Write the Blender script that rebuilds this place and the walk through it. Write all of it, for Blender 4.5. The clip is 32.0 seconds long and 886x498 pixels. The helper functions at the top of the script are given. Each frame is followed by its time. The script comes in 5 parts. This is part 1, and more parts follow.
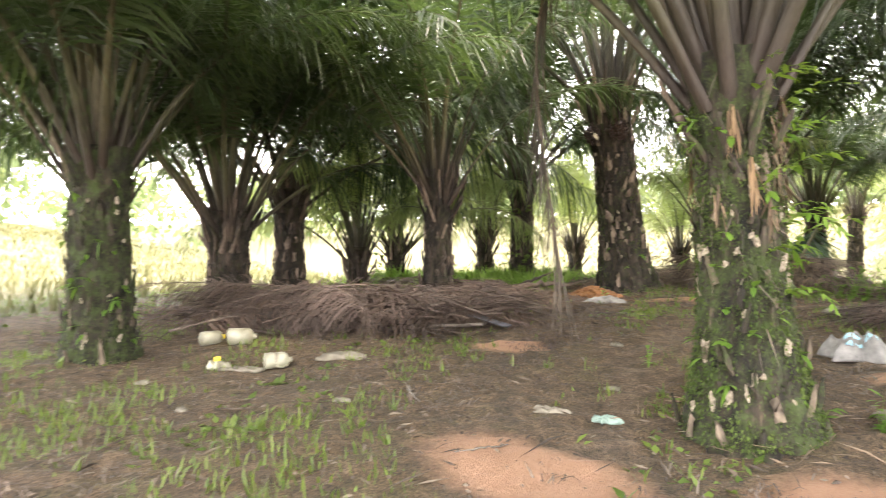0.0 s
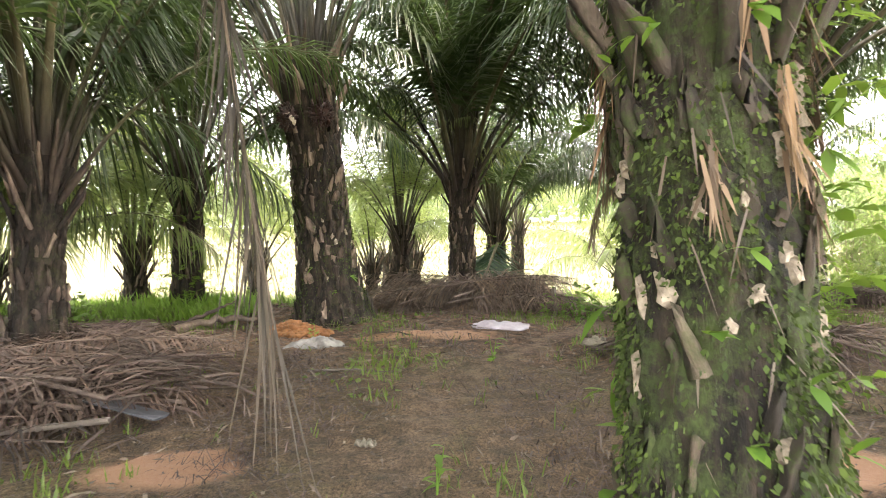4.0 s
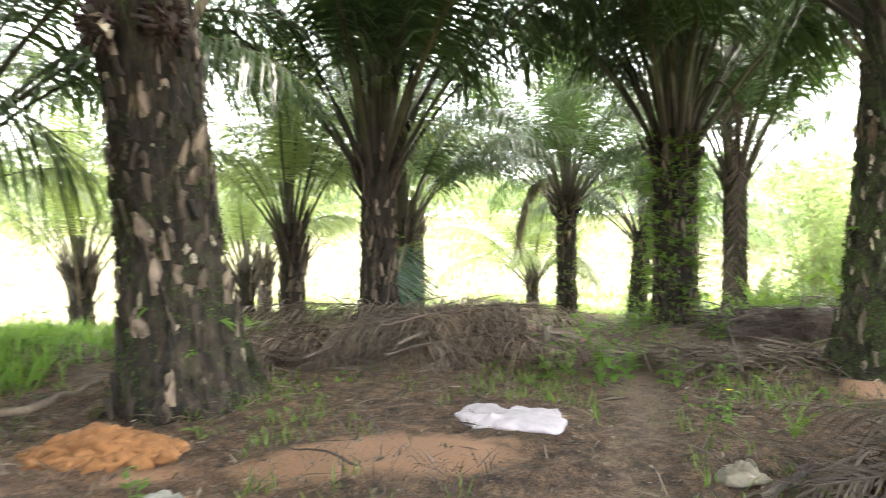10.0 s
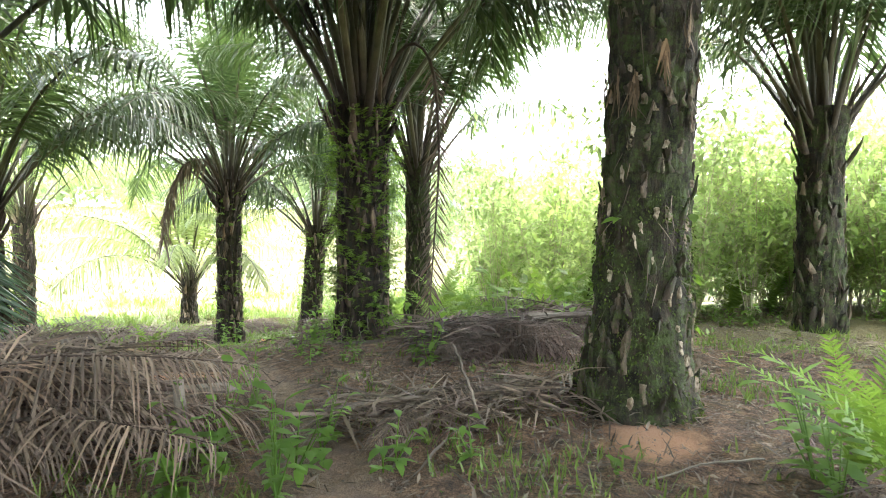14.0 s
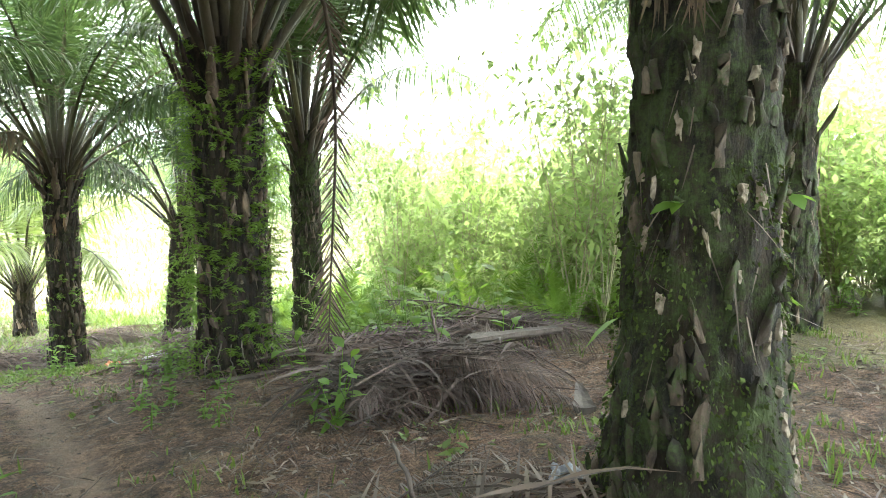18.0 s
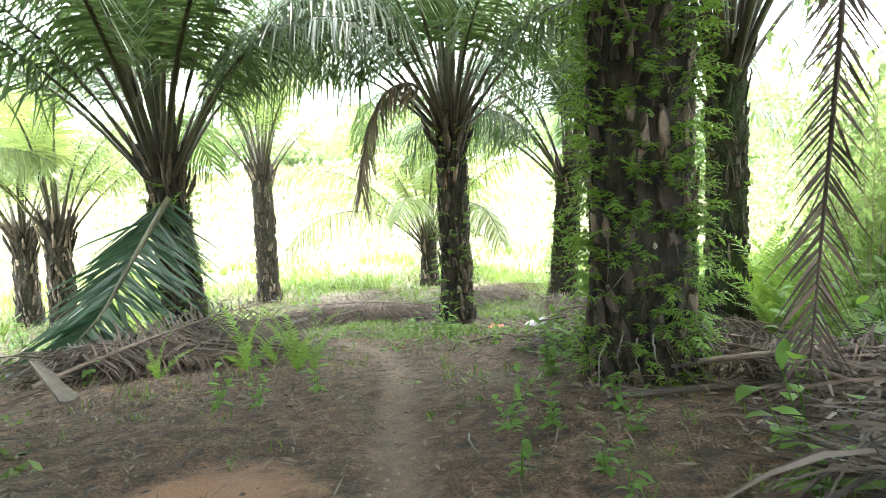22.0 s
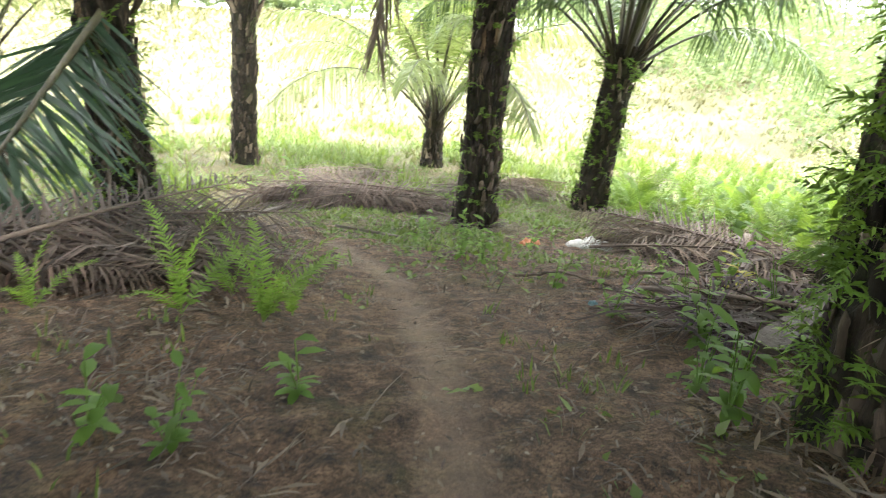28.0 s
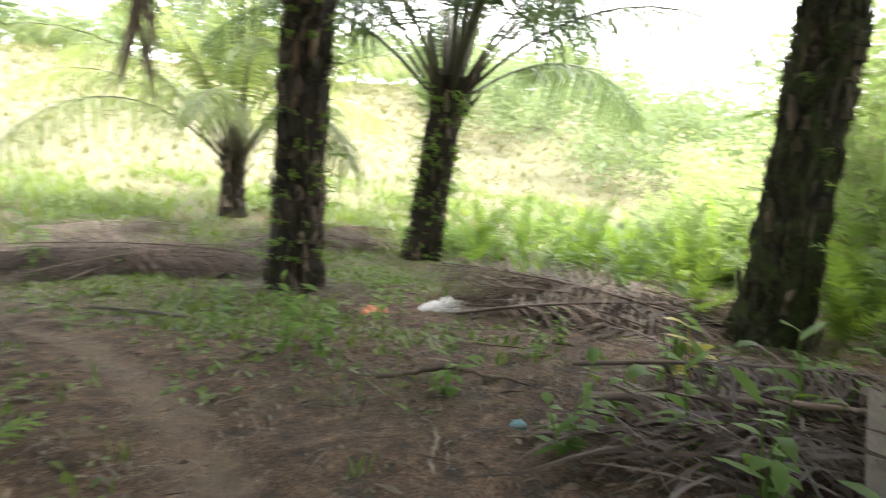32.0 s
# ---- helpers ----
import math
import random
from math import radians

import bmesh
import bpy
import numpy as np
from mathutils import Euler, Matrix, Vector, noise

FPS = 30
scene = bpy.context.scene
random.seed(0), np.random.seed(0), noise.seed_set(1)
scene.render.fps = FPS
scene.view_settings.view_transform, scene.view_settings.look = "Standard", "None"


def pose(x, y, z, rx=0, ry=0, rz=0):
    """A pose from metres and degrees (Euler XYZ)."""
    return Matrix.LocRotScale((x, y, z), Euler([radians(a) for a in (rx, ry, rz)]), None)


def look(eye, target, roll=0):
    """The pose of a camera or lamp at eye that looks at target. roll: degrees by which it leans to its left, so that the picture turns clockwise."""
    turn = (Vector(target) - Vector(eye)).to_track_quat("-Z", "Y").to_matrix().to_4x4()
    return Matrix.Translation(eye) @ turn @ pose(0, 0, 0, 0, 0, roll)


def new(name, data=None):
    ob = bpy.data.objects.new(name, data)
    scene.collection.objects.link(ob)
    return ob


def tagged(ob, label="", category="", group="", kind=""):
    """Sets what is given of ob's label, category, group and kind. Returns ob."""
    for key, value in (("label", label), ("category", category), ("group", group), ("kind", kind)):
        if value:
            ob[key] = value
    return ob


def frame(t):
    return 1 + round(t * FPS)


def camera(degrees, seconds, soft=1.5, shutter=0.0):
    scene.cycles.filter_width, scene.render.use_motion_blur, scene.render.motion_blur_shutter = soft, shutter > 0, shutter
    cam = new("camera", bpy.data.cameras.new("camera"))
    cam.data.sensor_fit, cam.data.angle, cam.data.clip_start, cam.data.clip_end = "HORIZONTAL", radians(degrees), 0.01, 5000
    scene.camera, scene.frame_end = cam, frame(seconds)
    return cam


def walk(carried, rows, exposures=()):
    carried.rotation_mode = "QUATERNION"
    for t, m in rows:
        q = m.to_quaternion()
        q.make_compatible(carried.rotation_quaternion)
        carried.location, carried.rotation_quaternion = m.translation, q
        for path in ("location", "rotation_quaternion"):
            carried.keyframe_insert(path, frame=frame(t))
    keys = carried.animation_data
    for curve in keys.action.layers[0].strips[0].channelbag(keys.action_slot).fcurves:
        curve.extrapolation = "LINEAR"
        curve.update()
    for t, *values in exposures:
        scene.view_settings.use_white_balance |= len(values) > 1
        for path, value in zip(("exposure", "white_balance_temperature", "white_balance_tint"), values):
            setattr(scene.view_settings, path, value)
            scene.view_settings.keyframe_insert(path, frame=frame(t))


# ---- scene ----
cam = camera(70.0, 32.0, 0.95, 0.35)
PATH = [
    (0, (0.018, 0.173, 1.355), (-1.198, 1.761, 1.324), -0.0),
    (0.5, (-0.113, 0.558, 1.355), (-1.123, 2.285, 1.332), -0.7),
    (1, (-0.376, 0.826, 1.342), (-1.299, 2.6, 1.316), -0.6),
    (1.5, (-0.598, 1.123, 1.345), (-1.514, 2.901, 1.327), -0.4),
    (2, (-0.877, 1.397, 1.344), (-1.795, 3.174, 1.321), -0.5),
    (2.5, (-1.084, 1.704, 1.331), (-1.902, 3.529, 1.319), -0.6),
    (3, (-1.194, 2.126, 1.357), (-1.805, 4.031, 1.359), -0.9),
    (3.5, (-1.373, 2.451, 1.367), (-1.752, 4.415, 1.38), -1.0),
    (5.5, (-1.694, 3.745, 1.497), (-1.924, 5.732, 1.504), 0.1),
    (6, (-1.851, 3.992, 1.498), (-2.081, 5.979, 1.496), 0.2),
    (6.5, (-2.023, 4.224, 1.51), (-2.145, 6.221, 1.516), -0.1),
    (7, (-2.035, 4.523, 1.536), (-2.096, 6.522, 1.555), 0.1),
    (7.5, (-2.115, 4.767, 1.54), (-2.133, 6.767, 1.55), -0.1),
    (8, (-2.289, 5.005, 1.553), (-2.207, 7.003, 1.563), -0.1),
    (8.5, (-2.407, 5.283, 1.566), (-2.39, 7.283, 1.566), 0.0),
    (9, (-2.551, 5.597, 1.639), (-2.658, 7.594, 1.639), 0.0),
    (9.5, (-2.701, 5.944, 1.661), (-2.815, 7.94, 1.652), -0.1),
    (10, (-2.63, 6.389, 1.639), (-2.525, 8.387, 1.629), -0.3),
    (10.5, (-2.641, 6.77, 1.63), (-2.191, 8.719, 1.615), -0.6),
    (11, (-2.602, 7.043, 1.629), (-1.949, 8.934, 1.615), -0.4),
    (11.5, (-2.491, 7.376, 1.662), (-1.784, 9.247, 1.641), -0.1),
    (12, (-2.504, 7.669, 1.658), (-1.767, 9.529, 1.638), -0.2),
    (12.5, (-2.409, 7.933, 1.591), (-1.548, 9.738, 1.563), -0.1),
    (13, (-2.22, 8.284, 1.584), (-1.321, 10.07, 1.552), -0.1),
    (13.5, (-2.066, 8.617, 1.585), (-1.009, 10.315, 1.549), -0.3),
    (14, (-1.884, 8.925, 1.647), (-0.814, 10.615, 1.617), -0.1),
    (14.5, (-1.833, 9.2, 1.674), (-0.812, 10.92, 1.638), -0.2),
    (16.5, (-1.308, 10.235, 1.84), (-0.289, 11.954, 1.767), -2.5),
    (17, (-1.138, 10.426, 1.795), (0.13, 11.971, 1.712), -1.7),
    (17.5, (-0.953, 10.554, 1.754), (0.353, 12.066, 1.673), -1.4),
    (18, (-0.896, 10.741, 1.745), (0.453, 12.215, 1.657), -1.4),
    (18.5, (-0.685, 10.91, 1.68), (0.661, 12.387, 1.589), -1.2),
    (19, (-0.647, 11.183, 1.637), (0.67, 12.685, 1.539), -1.2),
    (19.5, (-0.541, 11.442, 1.586), (0.557, 13.11, 1.488), -1.5),
    (20, (-0.397, 11.733, 1.555), (0.566, 13.481, 1.421), -1.6),
    (20.5, (-0.234, 11.995, 1.54), (0.615, 13.8, 1.397), -2.1),
    (21, (-0.149, 12.285, 1.551), (0.437, 14.192, 1.4), -3.2),
    (21.5, (-0.13, 12.566, 1.577), (0.266, 14.519, 1.408), -2.9),
    (22, (-0.153, 12.857, 1.59), (0.154, 14.825, 1.414), -2.4),
    (22.5, (-0.185, 13.093, 1.613), (0.137, 15.058, 1.426), -2.4),
    (23, (-0.192, 13.342, 1.576), (0.129, 15.307, 1.382), -2.5),
    (23.5, (-0.277, 13.586, 1.541), (0.046, 15.549, 1.33), -2.4),
    (24, (-0.165, 13.817, 1.526), (0.16, 15.779, 1.313), -2.4),
    (24.5, (-0.093, 14.07, 1.488), (0.29, 16.008, 1.178), -2.0),
    (25, (-0.008, 14.235, 1.41), (0.268, 16.057, 0.633), 1.9),
    (25.5, (-0.06, 14.335, 1.409), (0.089, 16.043, 0.38), 4.2),
    (27.5, (-0.248, 14.996, 1.48), (-0.094, 16.857, 0.765), 4.2),
    (28, (-0.313, 15.319, 1.477), (0.05, 17.203, 0.914), 5.0),
    (28.5, (-0.26, 15.567, 1.427), (0.199, 17.437, 0.889), 5.0),
    (29, (-0.279, 15.828, 1.437), (0.198, 17.707, 0.947), 5.3),
    (29.5, (-0.212, 16.054, 1.44), (0.229, 17.966, 1.057), 5.2),
    (30, (-0.244, 16.272, 1.423), (0.061, 18.212, 1.045), 5.2),
    (30.5, (-0.186, 16.435, 1.392), (-0.052, 18.394, 1.015), 4.8),
    (31, (-0.19, 16.633, 1.372), (-0.079, 18.593, 0.99), 4.4),
    (31.5, (-0.1, 16.903, 1.324), (0.267, 18.83, 0.937), 5.2),
    (32, (-0.011, 17.197, 1.161), (0.913, 18.933, 0.793), 5.5),
]
EXPOSURES = [(0, 2.88, 7250, 19), (4, 2.95, 7200, 18), (6, 3.2, 7000, 16), (9, 3.27, 6800, 13), (13, 3.25, 6550, 10), (18, 3.35, 6350, 7), (23, 3.35, 6300, 5), (25.5, 3.4, 6400, 9), (28, 2.93, 6600, 12), (32, 2.45, 6700, 14)]

walk(cam, [(t, look(eye, target, roll)) for t, eye, target, roll in PATH], EXPOSURES)

# ---- light: a bright hazy sky over the grove ----
SUN_DIR = Vector((0.42, 0.25, 1.0)).normalized()
world = bpy.data.worlds.new("hazy_sky")
scene.world = world
world.use_nodes = True
wn = world.node_tree.nodes
wl = world.node_tree.links
sky = wn.new("ShaderNodeTexSky")
sky.sky_type = "NISHITA"
sky.sun_disc = False
sky.sun_elevation = math.asin(SUN_DIR.z)
sky.sun_rotation = math.atan2(SUN_DIR.x, SUN_DIR.y)
sky.dust_density, sky.air_density = 4.0, 1.0
haze = wn.new("ShaderNodeMixRGB")
haze.inputs[0].default_value = 0.7
haze.inputs[2].default_value = (7.6, 8.0, 8.2, 1)
wl.new(sky.outputs[0], haze.inputs[1])
wl.new(haze.outputs[0], wn["Background"].inputs[0])
wn["Background"].inputs[1].default_value = 0.235
sun = new("sun", bpy.data.lights.new("sun", "SUN"))
sun.data.energy, sun.data.angle, sun.data.color = 2.3, radians(18), (1.0, 0.95, 0.86)
sun.matrix_world = look(SUN_DIR * 60, (0, 0, 0))

# ---- materials ----
def material(name):
    m = bpy.data.materials.new(name)
    m.use_nodes = True
    return m, m.node_tree.nodes, m.node_tree.links, m.node_tree.nodes["Principled BSDF"]


def ramp(nodes, stops):
    r = nodes.new("ShaderNodeValToRGB")
    while len(r.color_ramp.elements) < len(stops):
        r.color_ramp.elements.new(0.5)
    for e, (p, c) in zip(r.color_ramp.elements, stops):
        e.position, e.color = p, (*c, 1)
    return r


def noise_tex(nodes, links, scale, detail=5.0, vector=None, rough=0.6):
    n = nodes.new("ShaderNodeTexNoise")
    n.inputs["Scale"].default_value, n.inputs["Detail"].default_value, n.inputs["Roughness"].default_value = scale, detail, rough
    if vector is not None:
        links.new(vector, n.inputs["Vector"])
    return n


def mix(nodes, links, fac, a, b, mode="MIX"):
    m = nodes.new("ShaderNodeMixRGB")
    m.blend_type = mode
    for sock, v in zip(m.inputs, (fac, a, b)):
        if isinstance(v, bpy.types.NodeSocket):
            links.new(v, sock)
        elif isinstance(v, tuple):
            sock.default_value = (*v, 1)
        else:
            sock.default_value = v
    return m.outputs[0]


def bump(nodes, links, height, strength, distance, bsdf):
    b = nodes.new("ShaderNodeBump")
    b.inputs["Strength"].default_value, b.inputs["Distance"].default_value = strength, distance
    links.new(height, b.inputs["Height"])
    links.new(b.outputs[0], bsdf.inputs["Normal"])


def leaf_material(name, dark, light, glow, rough=0.45, through_part=0.35, old=None):
    """Thin leaves: glossy faces, and light that shines through them."""
    m, n, l, bsdf = material(name)
    geo = n.new("ShaderNodeNewGeometry")
    info = n.new("ShaderNodeObjectInfo")
    co = n.new("ShaderNodeTexCoord")
    big = noise_tex(n, l, 1.3, 3, co.outputs["Object"])
    c = mix(n, l, geo.outputs["Random Per Island"], dark, light)
    tone = ramp(n, [(0.3, (0.72, 0.78, 0.7)), (0.7, (1.15, 1.1, 1.0))])
    l.new(big.outputs[0], tone.inputs[0])
    c = mix(n, l, 1.0, c, tone.outputs[0], "MULTIPLY")
    own = ramp(n, [(0.0, (0.72, 0.76, 0.74)), (0.6, (1.0, 1.0, 1.0)), (1.0, (1.28, 1.2, 1.0))])
    l.new(info.outputs["Random"], own.inputs[0])
    c = mix(n, l, 1.0, c, own.outputs[0], "MULTIPLY")
    if old:
        r2 = ramp(n, [(0.80, (0, 0, 0)), (0.97, (1, 1, 1))])
        l.new(info.outputs["Random"], r2.inputs[0])
        c = mix(n, l, r2.outputs[0], c, old)
    l.new(c, bsdf.inputs["Base Color"])
    bsdf.inputs["Roughness"].default_value = rough
    tr = n.new("ShaderNodeBsdfTranslucent")
    l.new(mix(n, l, 0.7, c, glow), tr.inputs["Color"])
    ms = n.new("ShaderNodeMixShader")
    ms.inputs[0].default_value = through_part
    l.new(bsdf.outputs[0], ms.inputs[1])
    l.new(tr.outputs[0], ms.inputs[2])
    l.new(ms.outputs[0], n["Material Output"].inputs["Surface"])
    return m


def wood_material(name, stops, scale=9.0, stretch=0.25, rough=0.85, moss=None, relief=0.02, vary=True, foot=None):
    """Fibrous bark: streaks along z, blotches, random tone a piece, and moss where it is given."""
    m, n, l, bsdf = material(name)
    co = n.new("ShaderNodeTexCoord")
    info = n.new("ShaderNodeObjectInfo")
    geo = n.new("ShaderNodeNewGeometry")
    mp = n.new("ShaderNodeMapping")
    mp.inputs["Scale"].default_value = (1, 1, stretch)
    l.new(co.outputs["Object"], mp.inputs[0])
    fine = noise_tex(n, l, scale * 3, 6, mp.outputs[0], 0.7)
    r = ramp(n, stops)
    add = n.new("ShaderNodeMath")
    add.operation = "MULTIPLY_ADD"
    add.inputs[1].default_value, add.inputs[2].default_value = 0.55, 0.0
    l.new(fine.outputs[0], add.inputs[0])
    add2 = n.new("ShaderNodeMath")
    add2.operation = "MULTIPLY_ADD"
    add2.inputs[1].default_value = 0.55
    both = n.new("ShaderNodeMath")
    both.operation = "ADD"
    l.new(info.outputs["Random"], both.inputs[0])
    l.new(geo.outputs["Random Per Island"], both.inputs[1])
    part_of = n.new("ShaderNodeMath")
    part_of.operation = "FRACT"
    l.new(both.outputs[0], part_of.inputs[0])
    if vary:
        l.new(part_of.outputs[0], add2.inputs[0])
    else:
        add2.inputs[0].default_value = 0.12
    l.new(add.outputs[0], add2.inputs[2])
    l.new(add2.outputs[0], r.inputs[0])
    c = r.outputs[0]
    dirt = noise_tex(n, l, scale * 0.4, 4, geo.outputs["Position"])
    dr = ramp(n, [(0.35, (0.45, 0.42, 0.4)), (0.65, (1.15, 1.1, 1.05))])
    l.new(dirt.outputs[0], dr.inputs[0])
    c = mix(n, l, 1.0, c, dr.outputs[0], "MULTIPLY")
    if not vary:
        flake = noise_tex(n, l, 15, 6, mp.outputs[0], 0.7)
        fk = ramp(n, [(0.40, (0.22, 0.21, 0.20)), (0.50, (0.75, 0.74, 0.72)), (0.60, (1.25, 1.2, 1.15)), (0.68, (2.3, 2.15, 2.0))])
        l.new(flake.outputs[0], fk.inputs[0])
        c = mix(n, l, 1.0, c, fk.outputs[0], "MULTIPLY")
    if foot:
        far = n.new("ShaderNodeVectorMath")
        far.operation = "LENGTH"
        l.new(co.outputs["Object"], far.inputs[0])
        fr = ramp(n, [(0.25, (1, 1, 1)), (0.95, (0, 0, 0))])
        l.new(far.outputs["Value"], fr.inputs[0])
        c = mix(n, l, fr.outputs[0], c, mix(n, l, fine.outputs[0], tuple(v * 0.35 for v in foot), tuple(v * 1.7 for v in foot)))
    if moss:
        colour, lo, hi = moss
        mn = noise_tex(n, l, 5.5, 9, geo.outputs["Position"], 0.85)
        mr = ramp(n, [(lo, (0, 0, 0)), (hi, (1, 1, 1))])
        l.new(mn.outputs[0], mr.inputs[0])
        mc = noise_tex(n, l, 38, 3, geo.outputs["Position"])
        bare = ramp(n, [(0.84, (1, 1, 1)), (0.92, (0.15, 0.15, 0.15))])
        l.new(part_of.outputs[0], bare.inputs[0])
        cover = mix(n, l, 1.0, mr.outputs[0], bare.outputs[0], "MULTIPLY") if vary else mr.outputs[0]
        c = mix(n, l, cover, c, mix(n, l, mc.outputs[0], tuple(v * 0.25 for v in colour), tuple(v * 1.75 for v in colour)))
    l.new(c, bsdf.inputs["Base Color"])
    bsdf.inputs["Roughness"].default_value = rough
    bump(n, l, fine.outputs[0], 0.8, relief, bsdf)
    return m


def plain_material(name, a, b, scale=6.0, rough=0.6, relief=0.004, metal=0.0):
    m, n, l, bsdf = material(name)
    co = n.new("ShaderNodeTexCoord")
    t = noise_tex(n, l, scale, 6, co.outputs["Object"], 0.65)
    r = ramp(n, [(0.32, a), (0.68, b)])
    l.new(t.outputs[0], r.inputs[0])
    l.new(r.outputs[0], bsdf.inputs["Base Color"])
    bsdf.inputs["Roughness"].default_value, bsdf.inputs["Metallic"].default_value = rough, metal
    bump(n, l, t.outputs[0], 0.5, relief, bsdf)
    return m


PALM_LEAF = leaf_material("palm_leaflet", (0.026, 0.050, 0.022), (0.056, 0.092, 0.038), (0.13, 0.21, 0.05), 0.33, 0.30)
# Paler copy of the palm leaflet, with field sunlight put into its colour.
SUNLIT_LEAF = leaf_material("palm_leaflet_sunlit", (0.11, 0.165, 0.065), (0.22, 0.275, 0.115), (0.42, 0.52, 0.15), 0.36, 0.42)
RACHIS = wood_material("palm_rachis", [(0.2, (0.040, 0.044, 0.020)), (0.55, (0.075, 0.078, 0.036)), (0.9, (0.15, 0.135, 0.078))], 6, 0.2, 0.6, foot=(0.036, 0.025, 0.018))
BARK = wood_material("palm_bark", [(0.34, (0.022, 0.016, 0.012)), (0.64, (0.10, 0.074, 0.057)), (0.86, (0.30, 0.235, 0.185))], 7, 0.25, 0.9, ((0.038, 0.042, 0.014), 0.54, 0.64))
BARK_MOSS = wood_material("mossy_palm_bark", [(0.28, (0.022, 0.018, 0.013)), (0.64, (0.070, 0.054, 0.040)), (0.90, (0.28, 0.225, 0.172))], 7, 0.25, 0.92, ((0.040, 0.058, 0.014), 0.47, 0.58))
CORE = wood_material("trunk_core", [(0.25, (0.018, 0.014, 0.011)), (0.50, (0.075, 0.055, 0.042)), (0.75, (0.24, 0.185, 0.145))], 8, 0.2, 0.95, ((0.038, 0.042, 0.014), 0.51, 0.64), 0.05, False)
CORE_MOSS = wood_material("mossy_trunk_core", [(0.25, (0.018, 0.014, 0.010)), (0.52, (0.055, 0.043, 0.032)), (0.80, (0.20, 0.155, 0.12))], 8, 0.2, 0.95, ((0.040, 0.058, 0.014), 0.46, 0.57), 0.05, False)
DRY = wood_material("dry_frond", [(0.15, (0.05, 0.037, 0.031)), (0.5, (0.115, 0.088, 0.073)), (0.9, (0.26, 0.21, 0.175))], 5, 0.3, 0.9)
DRY_LEAF = leaf_material("dry_leaflet", (0.048, 0.035, 0.030), (0.235, 0.175, 0.148), (0.3, 0.22, 0.16), 0.7, 0.12)
DARK_DRY_LEAF = leaf_material("dark_dry_leaflet", (0.032, 0.022, 0.020), (0.142, 0.100, 0.090), (0.2, 0.14, 0.11), 0.75, 0.1)
GREY_DRY_LEAF = leaf_material("grey_dry_leaflet", (0.028, 0.023, 0.020), (0.115, 0.097, 0.085), (0.12, 0.1, 0.08), 0.8, 0.08)
CUT_LEAF = leaf_material("cut_frond_leaflet", (0.022, 0.052, 0.034), (0.050, 0.098, 0.060), (0.10, 0.2, 0.09), 0.3, 0.18)
LITTER = leaf_material("leaf_litter", (0.055, 0.040, 0.032), (0.30, 0.23, 0.185), (0.3, 0.22, 0.15), 0.8, 0.08)
MOSS = leaf_material("moss_tuft", (0.020, 0.034, 0.006), (0.080, 0.122, 0.020), (0.09, 0.12, 0.02), 0.9, 0.1)
GRASS = leaf_material("grass_blade", (0.045, 0.085, 0.018), (0.12, 0.17, 0.035), (0.22, 0.32, 0.05), 0.5, 0.35)
FIELD = leaf_material("field_grass", (0.080, 0.092, 0.035), (0.152, 0.142, 0.070), (0.21, 0.21, 0.10), 0.75, 0.25)
WEED = leaf_material("weed_leaf", (0.055, 0.125, 0.02), (0.11, 0.215, 0.035), (0.3, 0.48, 0.06), 0.62, 0.42)
FERN = leaf_material("fern_leaf", (0.07, 0.15, 0.022), (0.14, 0.25, 0.04), (0.35, 0.52, 0.07), 0.6, 0.42)
BUSH = leaf_material("bush_leaf", (0.115, 0.18, 0.06), (0.33, 0.41, 0.175), (0.52, 0.68, 0.24), 0.5, 0.54)
# Ridge trees: some pale aerial haze is mixed into this leaf colour.
WOODS = leaf_material("hazed_foliage", (0.10, 0.15, 0.07), (0.20, 0.26, 0.12), (0.3, 0.38, 0.14), 0.7, 0.3)
TWIG = wood_material("twig", [(0.2, (0.05, 0.038, 0.028)), (0.6, (0.13, 0.10, 0.075)), (0.9, (0.26, 0.21, 0.16))], 8, 0.3, 0.9)


# ---- ground ----
def step(a, b, v):
    t = np.clip((v - a) / (b - a), 0, 1)
    return t * t * (3 - 2 * t)


def ground_height(x, y):
    """The lie of the land: a low rise under the palms, falling to a dip, then a rising field."""
    x, y = np.asarray(x, float), np.asarray(y, float)
    h = 0.42 * step(2, 10, y) - 1.70 * step(13, 30, y)
    h = h + 7.5 * step(38, 110, y) + 5.0 * step(22, 90, -x) * (1 - step(38, 110, y)) + 3.0 * step(18, 70, x)
    h = h - 0.5 * step(-9, -15, x) * step(3, 12, y)
    h = h + 0.05 * np.sin(1.3 * x + 0.7 * y) * np.sin(0.9 * y - 0.4 * x) + 0.02 * np.sin(3.1 * x - 1.7) * np.sin(2.7 * y)
    return h


def gz(x, y):
    return float(ground_height(x, y))


def path_x(y):
    """The trodden line, as x over y."""
    return np.interp(y, [-4, 0, 3, 6, 7.5, 9, 11, 13, 15, 16.5, 18, 19.5, 20.7, 22, 23, 24.5, 26, 30], [1.0, 0.0, -1.3, -2.2, -2.15, -1.8, -0.85, -0.35, 0.0, 0.1, 0.24, 0.32, 0.15, -0.25, -0.95, -1.5, -1.9, -3.0])


